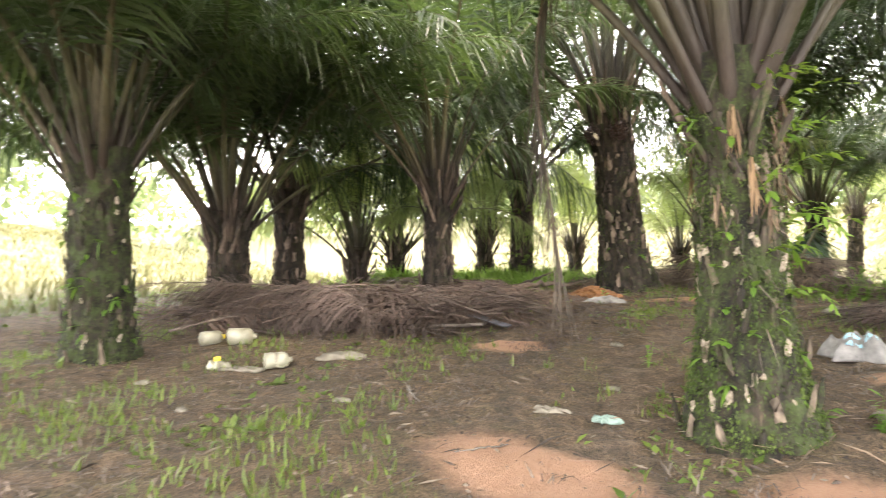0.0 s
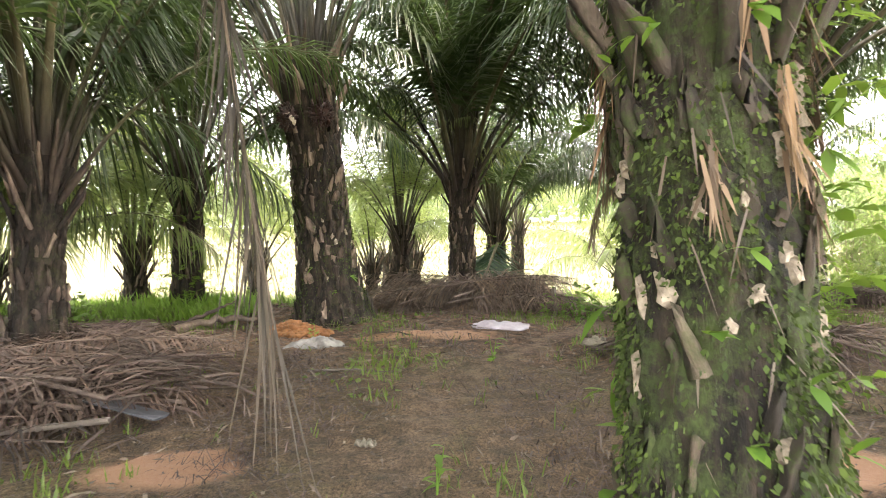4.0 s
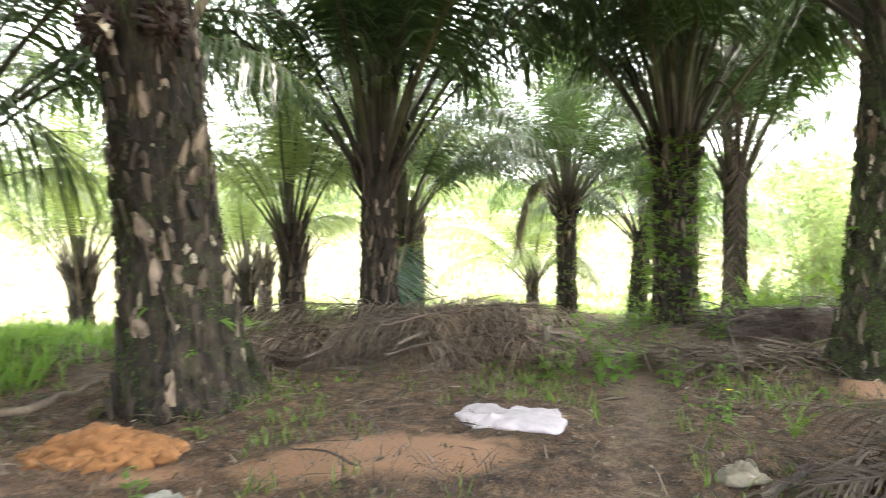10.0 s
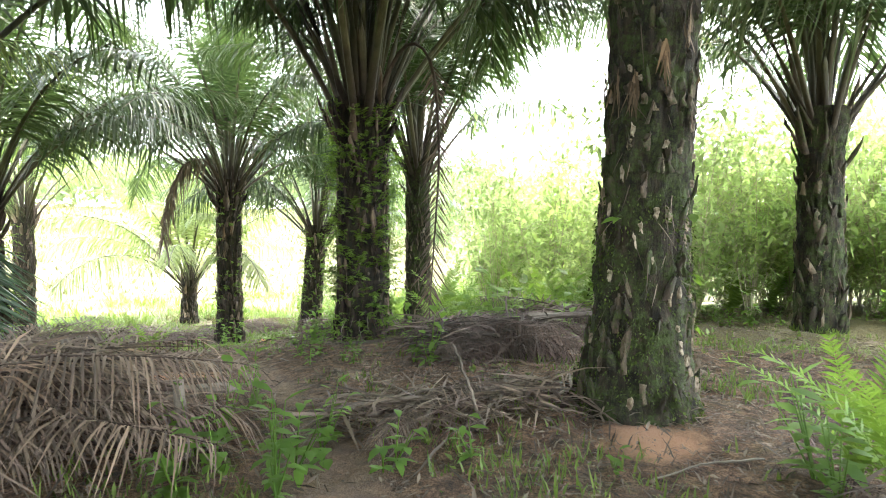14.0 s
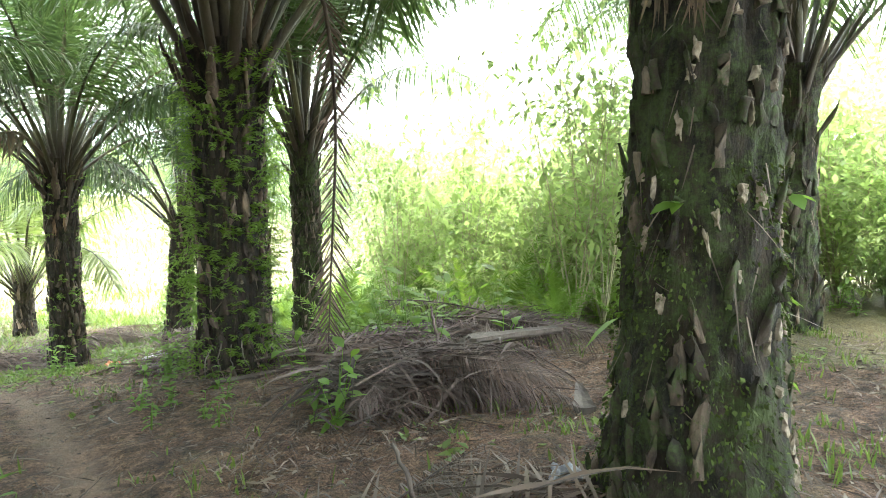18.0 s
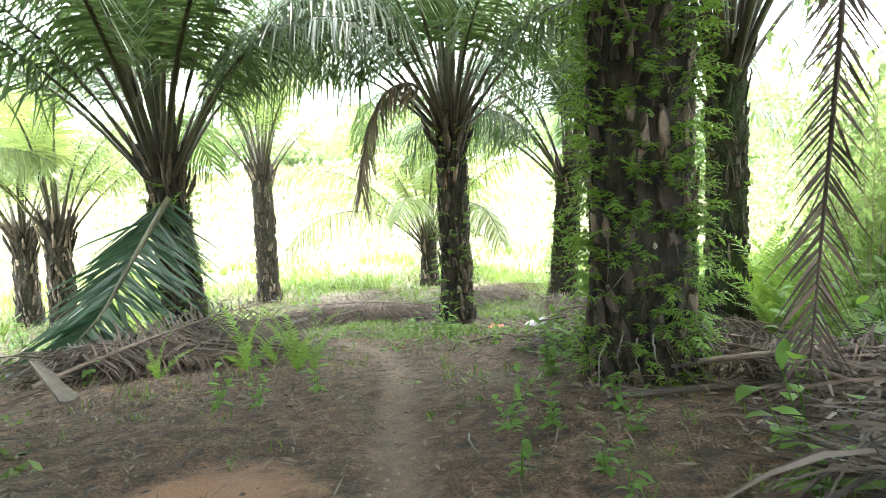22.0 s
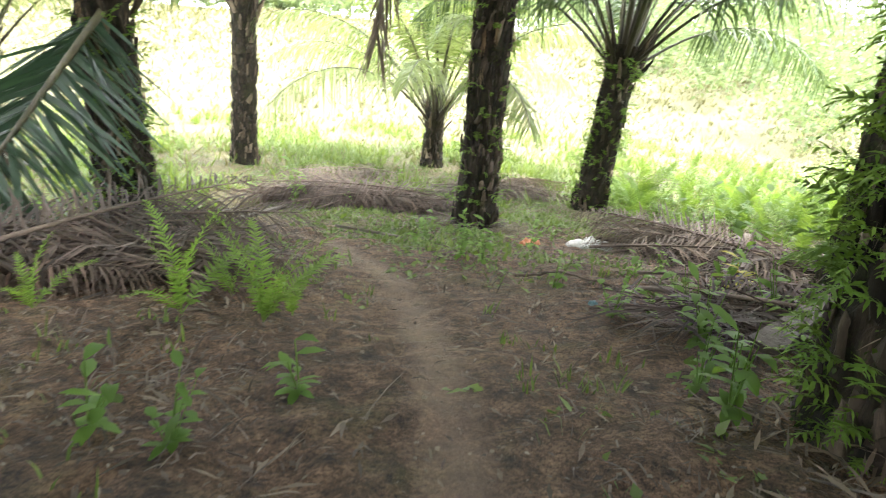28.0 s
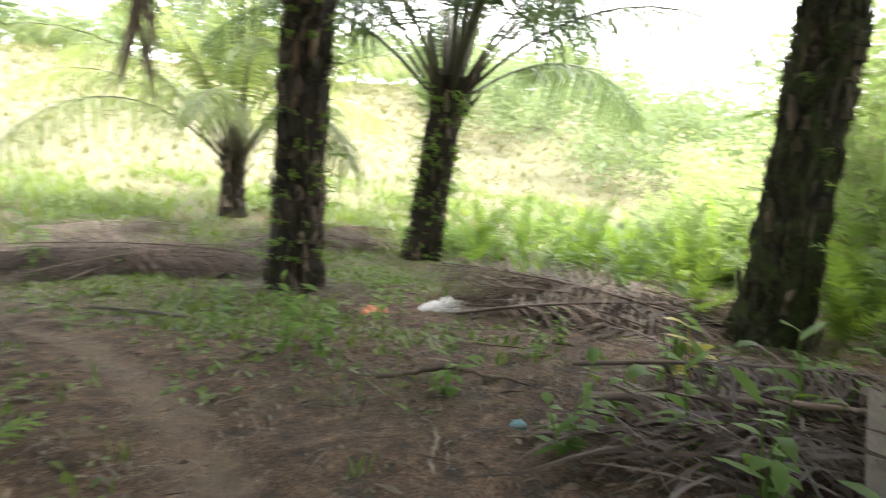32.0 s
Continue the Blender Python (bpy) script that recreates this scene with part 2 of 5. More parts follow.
def mesh_from(name, verts, faces, mat, smooth=False):
    me = bpy.data.meshes.new(name)
    verts = np.asarray(verts, np.float32)
    if len(faces) and isinstance(faces, np.ndarray):
        k = faces.shape[1]
        me.vertices.add(len(verts))
        me.vertices.foreach_set("co", verts.ravel())
        me.loops.add(faces.size)
        me.loops.foreach_set("vertex_index", faces.astype(np.int32).ravel())
        me.polygons.add(len(faces))
        me.polygons.foreach_set("loop_start", np.arange(0, faces.size, k, dtype=np.int32))
        me.update(calc_edges=True)
    else:
        me.from_pydata([tuple(v) for v in verts], [], [tuple(f) for f in faces])
    if smooth:
        me.polygons.foreach_set("use_smooth", np.ones(len(me.polygons), bool))
    if mat:
        me.materials.append(mat)
    return me


def axis_lines(lo, hi, fine, far):
    mid = list(np.arange(lo, hi + 1e-6, fine))
    up, d, v = [], fine, hi
    while v < far:
        d *= 1.22
        v += d
        up.append(v)
    down, d, v = [], fine, lo
    while v > -far:
        d *= 1.22
        v -= d
        down.append(v)
    return np.array(down[::-1] + mid + up)


def make_ground():
    xs, ys = axis_lines(-10, 8, 0.12, 1500), axis_lines(-3, 29, 0.12, 1500)
    X, Y = np.meshgrid(xs, ys)
    Z = ground_height(X, Y)
    near = (np.abs(X) < 14) & (Y < 34) & (Y > -5)
    rng = np.random.default_rng(5)
    Z = Z + np.where(near, rng.normal(0, 0.010, X.shape) + 0.018 * np.sin(9.1 * X + 3 * np.sin(2.3 * Y)) * np.sin(8.3 * Y + 2 * np.sin(3.1 * X)), 0)
    track = np.exp(-((X - path_x(Y)) / np.where(Y > 13, 0.19, 0.34)) ** 2) * (0.45 + 0.55 * step(9, 13, Y)) * (1 - 0.85 * step(22.5, 25, Y))
    Z = Z - 0.03 * track * near
    nx = len(xs)
    i = np.arange((len(ys) - 1) * nx).reshape(-1, nx)[:, :-1].ravel()
    me = mesh_from("ground", np.stack([X, Y, Z], -1).reshape(-1, 3), np.stack([i, i + 1, i + nx + 1, i + nx], 1), SOIL, True)
    wob = 0.25 * np.sin(2.3 * X + 1.1 * Y) + 0.2 * np.sin(3.7 * Y - 1.9 * X) + 0.15 * np.sin(6.1 * X) * np.sin(5.3 * Y)
    clay = np.zeros_like(X)
    for cx, cy, rx, ry in CLAY:
        clay = np.maximum(clay, 1 - step(0.3, 1.5, np.hypot((X - cx) / rx, (Y - cy) / ry) + 0.9 * wob))
    open_land = np.clip(step(29, 38, Y + 1.2 * wob) + step(11, 14, -X) + step(9.0, 12.0, X), 0, 1)
    growth = np.clip(0.95 * step(20, 27, Y + 1.5 * wob) + step(5.5, 8, -X + wob) * step(8, 11, Y) + step(4.0, 6.0, X + wob), 0, 1)
    algae = 1 - step(7.5, 11, Y)
    for key, val in (("algae", algae), ("track", track), ("clay", clay), ("open_land", open_land), ("growth", growth)):
        a = me.attributes.new(key, "FLOAT", "POINT")
        a.data.foreach_set("value", val.astype(np.float32).ravel())
    return tagged(new("ground", me), "dark trodden plantation soil with clay patches and a worn footpath", "ground", kind="structure")


# bare orange clay: centre and half widths
CLAY = [(-4.1, 10.0, 0.4, 0.24), (-2.9, 10.05, 0.95, 0.3), (-1.5, 3.3, 0.8, 0.42), (-3.5, 6.0, 0.4, 0.22), (0.15, 6.25, 0.4, 0.28),
        (1.2, 11.4, 0.42, 0.34), (-0.85, 15.6, 0.48, 0.45), (-0.2, 3.7, 0.75, 0.45)]


def soil_material():
    m, n, l, bsdf = material("soil")
    geo = n.new("ShaderNodeNewGeometry")
    pos = geo.outputs["Position"]
    a, b, c, d = noise_tex(n, l, 0.9, 6, pos), noise_tex(n, l, 7, 8, pos, 0.75), noise_tex(n, l, 55, 5, pos, 0.8), noise_tex(n, l, 2.4, 7, pos, 0.7)
    base = ramp(n, [(0.35, (0.024, 0.014, 0.008)), (0.48, (0.096, 0.056, 0.033)), (0.66, (0.25, 0.155, 0.094))])
    l.new(b.outputs[0], base.inputs[0])
    col = base.outputs[0]

    def attr(name):
        at = n.new("ShaderNodeAttribute")
        at.attribute_name = name
        return at.outputs["Fac"]

    film = ramp(n, [(0.45, (0, 0, 0)), (0.85, (0.45, 0.45, 0.45))])
    l.new(mix(n, l, 0.8, attr("algae"), d.outputs[0], "OVERLAY"), film.inputs[0])
    col = mix(n, l, film.outputs[0], col, mix(n, l, b.outputs[0], (0.055, 0.046, 0.023), (0.15, 0.12, 0.064)))
    green = ramp(n, [(0.52, (0, 0, 0)), (0.70, (0.5, 0.5, 0.5))])
    l.new(d.outputs[0], green.inputs[0])
    col = mix(n, l, green.outputs[0], col, mix(n, l, b.outputs[0], (0.070, 0.066, 0.024), (0.17, 0.155, 0.062)))

    gr = ramp(n, [(0.25, (0, 0, 0)), (0.7, (0.8, 0.8, 0.8))])
    l.new(mix(n, l, 0.8, attr("growth"), d.outputs[0], "OVERLAY"), gr.inputs[0])
    col = mix(n, l, gr.outputs[0], col, mix(n, l, b.outputs[0], (0.055, 0.055, 0.022), (0.15, 0.145, 0.055)))
    op = ramp(n, [(0.3, (0, 0, 0)), (0.8, (0.9, 0.9, 0.9))])
    l.new(mix(n, l, 0.5, attr("open_land"), a.outputs[0], "OVERLAY"), op.inputs[0])
    col = mix(n, l, op.outputs[0], col, mix(n, l, a.outputs[0], (0.078, 0.090, 0.036), (0.162, 0.152, 0.078)))
    speck = ramp(n, [(0.38, (0.28, 0.26, 0.25)), (0.58, (1.4, 1.36, 1.3))])
    l.new(c.outputs[0], speck.inputs[0])
    col = mix(n, l, 1.0, col, speck.outputs[0], "MULTIPLY")
    tr = ramp(n, [(0.3, (0, 0, 0)), (0.95, (0.58, 0.58, 0.58))])
    l.new(mix(n, l, 0.75, attr("track"), b.outputs[0], "OVERLAY"), tr.inputs[0])
    col = mix(n, l, tr.outputs[0], col, mix(n, l, c.outputs[0], (0.18, 0.125, 0.09), (0.37, 0.272, 0.20)))
    clr = ramp(n, [(0.2, (0, 0, 0)), (0.78, (0.95, 0.95, 0.95))])
    l.new(mix(n, l, 0.85, attr("clay"), b.outputs[0], "OVERLAY"), clr.inputs[0])
    col = mix(n, l, clr.outputs[0], col, mix(n, l, c.outputs[0], (0.34, 0.175, 0.10), (0.52, 0.31, 0.19)))
    l.new(col, bsdf.inputs["Base Color"])
    bsdf.inputs["Roughness"].default_value = 0.95
    bump(n, l, mix(n, l, 0.5, b.outputs[0], c.outputs[0]), 1.0, 0.09, bsdf)
    return m


SOIL = soil_material()
make_ground()


# ---- mesh helpers ----
def child(name, me, parent, label=""):
    ob = new(name, me)
    ob.parent = parent
    if label:
        ob["label"] = label
    return ob


def thing(name, m, label, category, group="", kind=""):
    ob = new(name)
    ob.empty_display_size = 0.2
    ob.matrix_world = m
    return tagged(ob, label, category, group, kind)


def tube(points, radii, sides=6, flat=1.0):
    """Rings round a line of points; flat squeezes them along their own up."""
    P = np.asarray(points, float)
    T = np.gradient(P, axis=0)
    T /= np.linalg.norm(T, axis=1)[:, None] + 1e-9
    ref = np.where(np.abs(T[:, 2:3]) > 0.9, np.array([[1.0, 0, 0]]), np.array([[0, 0, 1.0]]))
    S = np.cross(T, ref)
    S /= np.linalg.norm(S, axis=1)[:, None] + 1e-9
    U = np.cross(S, T)
    a = np.linspace(0, 2 * np.pi, sides, endpoint=False)
    R = np.asarray(radii, float)[:, None, None]
    V = P[:, None] + R * (np.cos(a)[None, :, None] * S[:, None] + flat * np.sin(a)[None, :, None] * U[:, None])
    n = len(P)
    F = [(i * sides + j, i * sides + (j + 1) % sides, (i + 1) * sides + (j + 1) % sides, (i + 1) * sides + j) for i in range(n - 1) for j in range(sides)]
    return V.reshape(-1, 3), np.array(F)


def join(pieces):
    vs, fs, k = [], [], 0
    for v, f in pieces:
        vs.append(v)
        fs.append(np.asarray(f) + k)
        k += len(v)
    return np.concatenate(vs), np.concatenate(fs)


def join_mixed(pieces):
    vs, fs, k = [], [], 0
    for v, f in pieces:
        vs.append(v)
        fs += [tuple(int(a) + k for a in q) for q in f]
        k += len(v)
    return np.concatenate(vs), np.array(fs)


def strips(roots, dirs, lengths, widths, droop, sides, taper=(0.75, 1.0, 0.6, 0.04)):
    """Many leaf blades at once: root, direction, length, width, fall, and a side vector. Four rungs each."""
    roots, dirs, sides = (np.asarray(v, float) for v in (roots, dirs, sides))
    L, W, D = (np.asarray(v, float)[:, None] for v in (lengths, widths, droop))
    rungs = []
    for s, w in zip(np.linspace(0, 1, len(taper)), taper):
        c = roots + dirs * L * s
        c[:, 2] -= (D * L * s * s)[:, 0]
        rungs += [c - sides * W * w / 2, c + sides * W * w / 2]
    k = len(rungs)
    V = np.stack(rungs, 1).reshape(-1, 3)
    base = np.arange(len(roots))[:, None] * k
    F = np.concatenate([base + np.array([[2 * i, 2 * i + 1, 2 * i + 3, 2 * i + 2]]) for i in range(k // 2 - 1)])
    return V, F


def rhombs(roots, dirs, lengths, widths, droop, sides):
    """Many small leaves at once, one bent four-cornered face each."""
    L, W, D = (np.asarray(v, float)[:, None] for v in (lengths, widths, droop))
    mid, tip = roots + dirs * L * 0.45, roots + dirs * L
    mid[:, 2] -= (D * L * 0.2)[:, 0]
    tip[:, 2] -= (D * L)[:, 0]
    V = np.stack([roots, mid + sides * W / 2, tip, mid - sides * W / 2], 1).reshape(-1, 3)
    return V, np.arange(len(roots) * 4).reshape(-1, 4)


def unit(v):
    return v / (np.linalg.norm(v, axis=-1, keepdims=True) + 1e-9)


# ---- palm fronds ----
def frond_line(length, start, end, power, n=15):
    """A frond's midrib in the x-z plane: its lean from upright goes from start to end degrees."""
    s = np.linspace(0, 1, n)
    ang = np.radians(start + (end - start) * s ** power)
    d = length / (n - 1)
    x = np.concatenate([[0], np.cumsum(np.sin(ang[:-1]) * d)])
    z = np.concatenate([[0], np.cumsum(np.cos(ang[:-1]) * d)])
    return np.stack([x, 0 * x, z], 1), s


def make_frond(seed, length, start, end, power=1.2, pairs=92, leaf=0.84, width=0.040, droop=0.55, bare=0.27, ragged=0.0, base=0.043, seg=13, ring=6):
    rng = np.random.default_rng(seed)
    line, s = frond_line(length, start, end, power, seg)
    line[:, 1] += 0.12 * length * rng.normal() * s ** 2 * 0.4
    rv, rf = tube(line, base * (1 - s) ** 1.15 + min(0.008, base * 0.3), ring, 0.6)
    u = np.repeat(np.linspace(bare, 0.995, pairs), 2) + rng.normal(0, 0.002, pairs * 2)
    u = np.clip(u, bare, 1)
    roots = np.stack([np.interp(u, s, line[:, k]) for k in range(3)], 1)
    T = unit(np.stack([np.interp(u, s, g) for g in np.gradient(line, axis=0).T], 1))
    side = np.tile([1.0, -1.0], pairs)[:, None] * np.array([[0, 1.0, 0]])
    up = np.cross(T, np.array([[0, 1.0, 0]]))
    up *= np.sign(up[:, 2:3] + 1e-6)
    w = (u - bare) / (1 - bare)
    fwd = 0.35 + 0.75 * w + rng.normal(0, 0.10, len(u))
    lift = np.where(np.arange(len(u)) // 2 % 2 == 0, 0.38, -0.12) + rng.normal(0, 0.14, len(u))
    d = unit(side * 1.0 + T * fwd[:, None] + up * lift[:, None])
    L = leaf * (0.35 + 0.75 * np.sin(np.pi * np.clip(0.12 + 0.80 * w, 0, 1))) * (1 - 0.25 * w) * rng.uniform(0.85, 1.1, len(u))
    keep = rng.random(len(u)) >= ragged
    blade = unit(np.cross(d, up) + rng.normal(0, 0.25, d.shape))
    lv, lf = strips(roots[keep], d[keep], L[keep], width * (1 - 0.45 * w[keep]) * rng.uniform(0.8, 1.2, keep.sum()), (droop * rng.uniform(0.5, 1.5, len(u)))[keep], blade[keep], (0.8, 1.0, 0.05) if ring > 3 else (0.7, 1.0, 0.08))
    return rv, rf, lv, lf


FROND_KINDS = {}
for kind, (start, end, power, droop) in {"spear": (4, 42, 2.0, 0.2), "upright": (12, 86, 1.9, 0.5), "arching": (22, 112, 1.8, 0.7), "spreading": (33, 126, 1.6, 0.8), "low": (47, 142, 1.45, 0.9)}.items():
    for v in range(2):
        rv, rf, lv, lf = make_frond(11 * v + start, 4.9, start, end, power, droop=droop, bare=0.30, base=0.041)
        FROND_KINDS[kind, v] = (mesh_from("rachis", rv, rf, RACHIS, True), {m: mesh_from("plume", lv, lf, m) for m in (PALM_LEAF, SUNLIT_LEAF)})


def plate_mesh(seed, length, width, out, point, thick=1.0):
    """An old leaf base: a tapered, cupped stub that leans out of the trunk."""
    rng = np.random.default_rng(seed)
    vs = []
    for t, w, o, th in ((0, 1.0, 0.0, 0.022), (0.45, 0.85, 0.45, 0.026), (0.8, 0.55 + point, 0.85, 0.02), (1.0, 0.2 + point, 1.0, 0.008)):
        h, th = width * w / 2, th * thick
        j = rng.normal(0, 0.012, 8)
        y = length * t
        vs += [(-h + j[0], out * o - th * 0.2, y), (-h * 0.45 + j[1], out * o + th, y + j[2]), (h * 0.45 + j[3], out * o + th + j[4], y), (h + j[5], out * o - th * 0.2, y + j[6])]
    fs = [(4 * i + j, 4 * i + j + 1, 4 * i + j + 5, 4 * i + j + 4) for i in range(3) for j in range(3)]
    fs += [(4 * i + 3, 4 * i, 4 * i + 4, 4 * i + 7) for i in range(3)] + [(12, 13, 14, 15)]
    return np.array(vs, float), np.array(fs)


PLATE_SHAPES = [plate_mesh(s, 0.14 + 0.026 * s, 0.060 + 0.012 * (s % 3), 0.002 + 0.0045 * s, 0.25 * (s % 2), 0.7) for s in range(5)]
STUB_SHAPES = [plate_mesh(20 + s, 0.36 + 0.07 * s, 0.085, 0.10 + 0.04 * s, 0.1) for s in range(3)]
PLATES = {m: [mesh_from("leaf_base", v, f, m) for v, f in PLATE_SHAPES] for m in (BARK, BARK_MOSS)}
STUBS = {m: [mesh_from("petiole_stub", v, f, m) for v, f in STUB_SHAPES] for m in (BARK, BARK_MOSS)}


def trunk_mesh(seed, height, r, base, mat, lean):
    rng = np.random.default_rng(seed)
    n, k = 72, 48
    z = np.linspace(-0.25, height, n)
    a = np.linspace(0, 2 * np.pi, k, endpoint=False)
    rad = r - 0.02 + (base - r) * np.exp(-np.clip(z, 0, None) / 0.5) + 0.06 * step(height - 0.5, height, z)
    rough = rng.normal(0, 1, (n, k))
    rough = 0.5 * rough + 0.5 * np.roll(rough, 1, 0) + 0.4 * np.roll(rough, 2, 0)
    R = rad[:, None] * (1 + 0.06 * rough)
    off = np.clip(z, 0, None) / height
    V = np.stack([R * np.cos(a) + (lean[0] * off)[:, None], R * np.sin(a) + (lean[1] * off)[:, None], np.repeat(z[:, None], k, 1)], -1).reshape(-1, 3)
    F = [(i * k + j, i * k + (j + 1) % k, (i + 1) * k + (j + 1) % k, (i + 1) * k + j) for i in range(n - 1) for j in range(k)]
    return mesh_from("trunk", V, np.array(F), mat, True)


def palm(x, y, height, r, base, fronds, reach, seed, label, moss=False, detail=1.0, lean=(0, 0), far=False, low=1.0, plate=1.0, tilt=0.0, pruned=None):
    """An oil palm: trunk with old leaf bases, petiole stubs under the crown, and arching fronds; those over the footpath are cut."""
    rng = np.random.default_rng(seed)
    mat = BARK_MOSS if moss else BARK
    tree = thing("oil_palm", pose(x, y, gz(x, y), 0, tilt), label, "palm tree", "oil palms of the grove")
    child("trunk", trunk_mesh(seed, height, r, base, CORE_MOSS if moss else CORE, lean), tree, "mossy trunk" if moss else "rough brown trunk")
    single = detail >= 1.0
    rows, cols = int(height / 0.135 * (1 if single else 0.9)), int(17 / plate) if single else 15
    size = plate if single else 1.05
    joined = []
    for i in range(rows):
        z = height * (i + rng.uniform(-0.4, 0.4)) / rows
        for j in range(cols):
            top = z > height - 0.8
            if rng.random() < (0.82 if top and moss else 0.55 if top else 0.62 if moss and z < 1.6 else 0.5 if moss else 0.36):
                continue
            a = 2 * np.pi * (j + 0.5 * (i % 2) + rng.uniform(-0.3, 0.3)) / cols + 0.12 * i
            rad = r - 0.018 + (base - r) * np.exp(-max(z, 0) / 0.5)
            f = max(z, 0) / height
            m = pose(rad * math.cos(a) + lean[0] * f, rad * math.sin(a) + lean[1] * f, z, rng.uniform(-5, 3), rng.uniform(-18, 18), math.degrees(a) - 90 + rng.uniform(-15, 15)) @ Matrix.Diagonal((size * rng.uniform(0.55, 1.4) * (r / 0.33) ** 0.5, rng.uniform(0.7, 1.5), size * rng.uniform(0.7, 1.35), 1))
            k = int(rng.integers(3 if top else 5))
            if single:
                child("petiole_stub" if top else "leaf_base", (STUBS if top else PLATES)[mat][k], tree).matrix_local = m
            else:
                v, fc = (STUB_SHAPES if top else PLATE_SHAPES)[k]
                mm = np.array(m)
                joined.append((v @ mm[:3, :3].T + mm[:3, 3], fc))
    if joined:
        v, fc = join_mixed(joined)
        tagged(child("leaf_base", mesh_from("leaf_base", v, fc, mat), tree), kind="stuff")
    # Palms near the field take the leaflet with sunlight in its colour.
    leaf = SUNLIT_LEAF if far else PALM_LEAF
    kinds = ["spear", "upright", "arching", "spreading", "low"]
    for i in range(fronds):
        t = (i + 0.5) / fronds
        kind = kinds[min(4, int((t ** 0.85) * 4.999 * low))]
        me = FROND_KINDS[kind, int(rng.integers(2))]
        a = i * 137.5 + rng.uniform(-14, 14) + seed * 31
        rr = 0.05 + 0.75 * r * t
        z = height - 0.08 - 0.30 * t
        if pruned is not None and t > 0.25 and abs((a - pruned + 180) % 360 - 180) < 52:
            continue
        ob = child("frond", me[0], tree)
        c, sn = math.cos(radians(a)), math.sin(radians(a))
        k = reach / 4.9 * rng.uniform(0.88, 1.1)
        ob.matrix_local = pose(rr * c + lean[0], rr * sn + lean[1], z, rng.uniform(-9, 9), rng.uniform(-7, 7), a) @ Matrix.Scale(k, 4)
        tagged(child("plume", me[1][leaf], ob), kind="stuff")
    return tree


# ---- the palms: place, trunk height, radius, base radius, fronds, reach, seed ----
palm_a = palm(-0.9, 4.75, 2.5, 0.25, 0.46, 48, 6.2, 1, "large oil palm with a thick moss-covered trunk and small climbers", True, low=0.7, tilt=-3.5, plate=0.8)
palm_b = palm(-4.42, 11.6, 3.75, 0.375, 0.64, 44, 6.8, 2, "tall oil palm with a flared dark trunk beside the clay heap", low=0.64, tilt=-6.0, pruned=-62)
palm_c = palm(-3.14, 16.7, 2.9, 0.28, 0.36, 46, 6.8, 3, "slender dark-trunked oil palm behind a heap of dry fronds", low=0.72)
palm_e = palm(1.71, 12.02, 3.6, 0.315, 0.46, 50, 6.9, 4, "stout oil palm with a dark scaly trunk beside the footpath", True, low=0.95, plate=0.7, tilt=4.0)
palm_d = palm(1.95, 17.1, 3.4, 0.35, 0.42, 48, 6.8, 5, "oil palm whose trunk is covered with hanging ferns", low=0.74)
palm_f = palm(4.7, 20.3, 3.6, 0.25, 0.34, 34, 5.6, 6, "slim oil palm with a shaggy trunk beside the thicket", low=0.8, moss=True, plate=0.8)
palm_g = palm(7.05, 13.45, 3.0, 0.29, 0.36, 34, 5.2, 7, "oil palm with a dark trunk at the thicket's edge", True, low=0.8, detail=0.9)
palm_h = palm(1.88, 24.4, 3.9, 0.28, 0.36, 40, 5.4, 8, "oil palm with ferns on its trunk and a dead hanging frond", detail=0.9, low=0.95)
palm_i = palm(5.0, 27.45, 3.3, 0.3, 0.38, 34, 5.6, 9, "oil palm with a fern-clad trunk near tall weeds", detail=0.9, low=0.95, tilt=5.0)
palm_j = palm(-2.62, 23.2, 3.05, 0.29, 0.38, 36, 5.6, 10, "oil palm with climbers on its trunk beside a frond heap", detail=0.9, low=0.85, tilt=-4.5)
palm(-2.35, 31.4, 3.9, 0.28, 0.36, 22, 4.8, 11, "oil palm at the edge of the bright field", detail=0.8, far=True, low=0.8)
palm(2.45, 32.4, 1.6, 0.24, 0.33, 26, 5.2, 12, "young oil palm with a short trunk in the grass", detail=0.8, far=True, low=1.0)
palm_m = palm(-8.6, 5.95, 1.6, 0.30, 0.40, 30, 5.6, 13, "low oil palm with a short dark trunk and dense crown", detail=0.9, low=0.85)
palm(-9.3, 7.7, 1.9, 0.25, 0.33, 28, 5.4, 14, "low oil palm with a brown trunk beyond the frond heap", detail=0.8, low=0.92)
palm_o = palm(-6.35, 8.36, 1.95, 0.215, 0.30, 34, 5.2, 15, "oil palm with drooping fronds behind the long frond heap", detail=0.9, low=0.75, pruned=-25)
palm_p = palm(-8.05, 13.95, 2.6, 0.26, 0.34, 36, 5.8, 16, "oil palm with leafy climbers on a thin trunk", detail=0.9, low=0.98)
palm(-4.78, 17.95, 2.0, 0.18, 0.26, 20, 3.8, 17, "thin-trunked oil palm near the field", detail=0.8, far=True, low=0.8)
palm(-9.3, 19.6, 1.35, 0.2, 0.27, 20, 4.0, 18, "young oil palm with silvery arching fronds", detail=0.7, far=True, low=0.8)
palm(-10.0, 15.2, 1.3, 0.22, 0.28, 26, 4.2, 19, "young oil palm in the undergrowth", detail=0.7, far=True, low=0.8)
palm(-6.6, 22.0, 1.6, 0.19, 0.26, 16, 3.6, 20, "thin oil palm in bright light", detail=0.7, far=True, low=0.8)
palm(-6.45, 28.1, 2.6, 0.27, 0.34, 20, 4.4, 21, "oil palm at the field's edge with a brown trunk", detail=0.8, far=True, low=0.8)
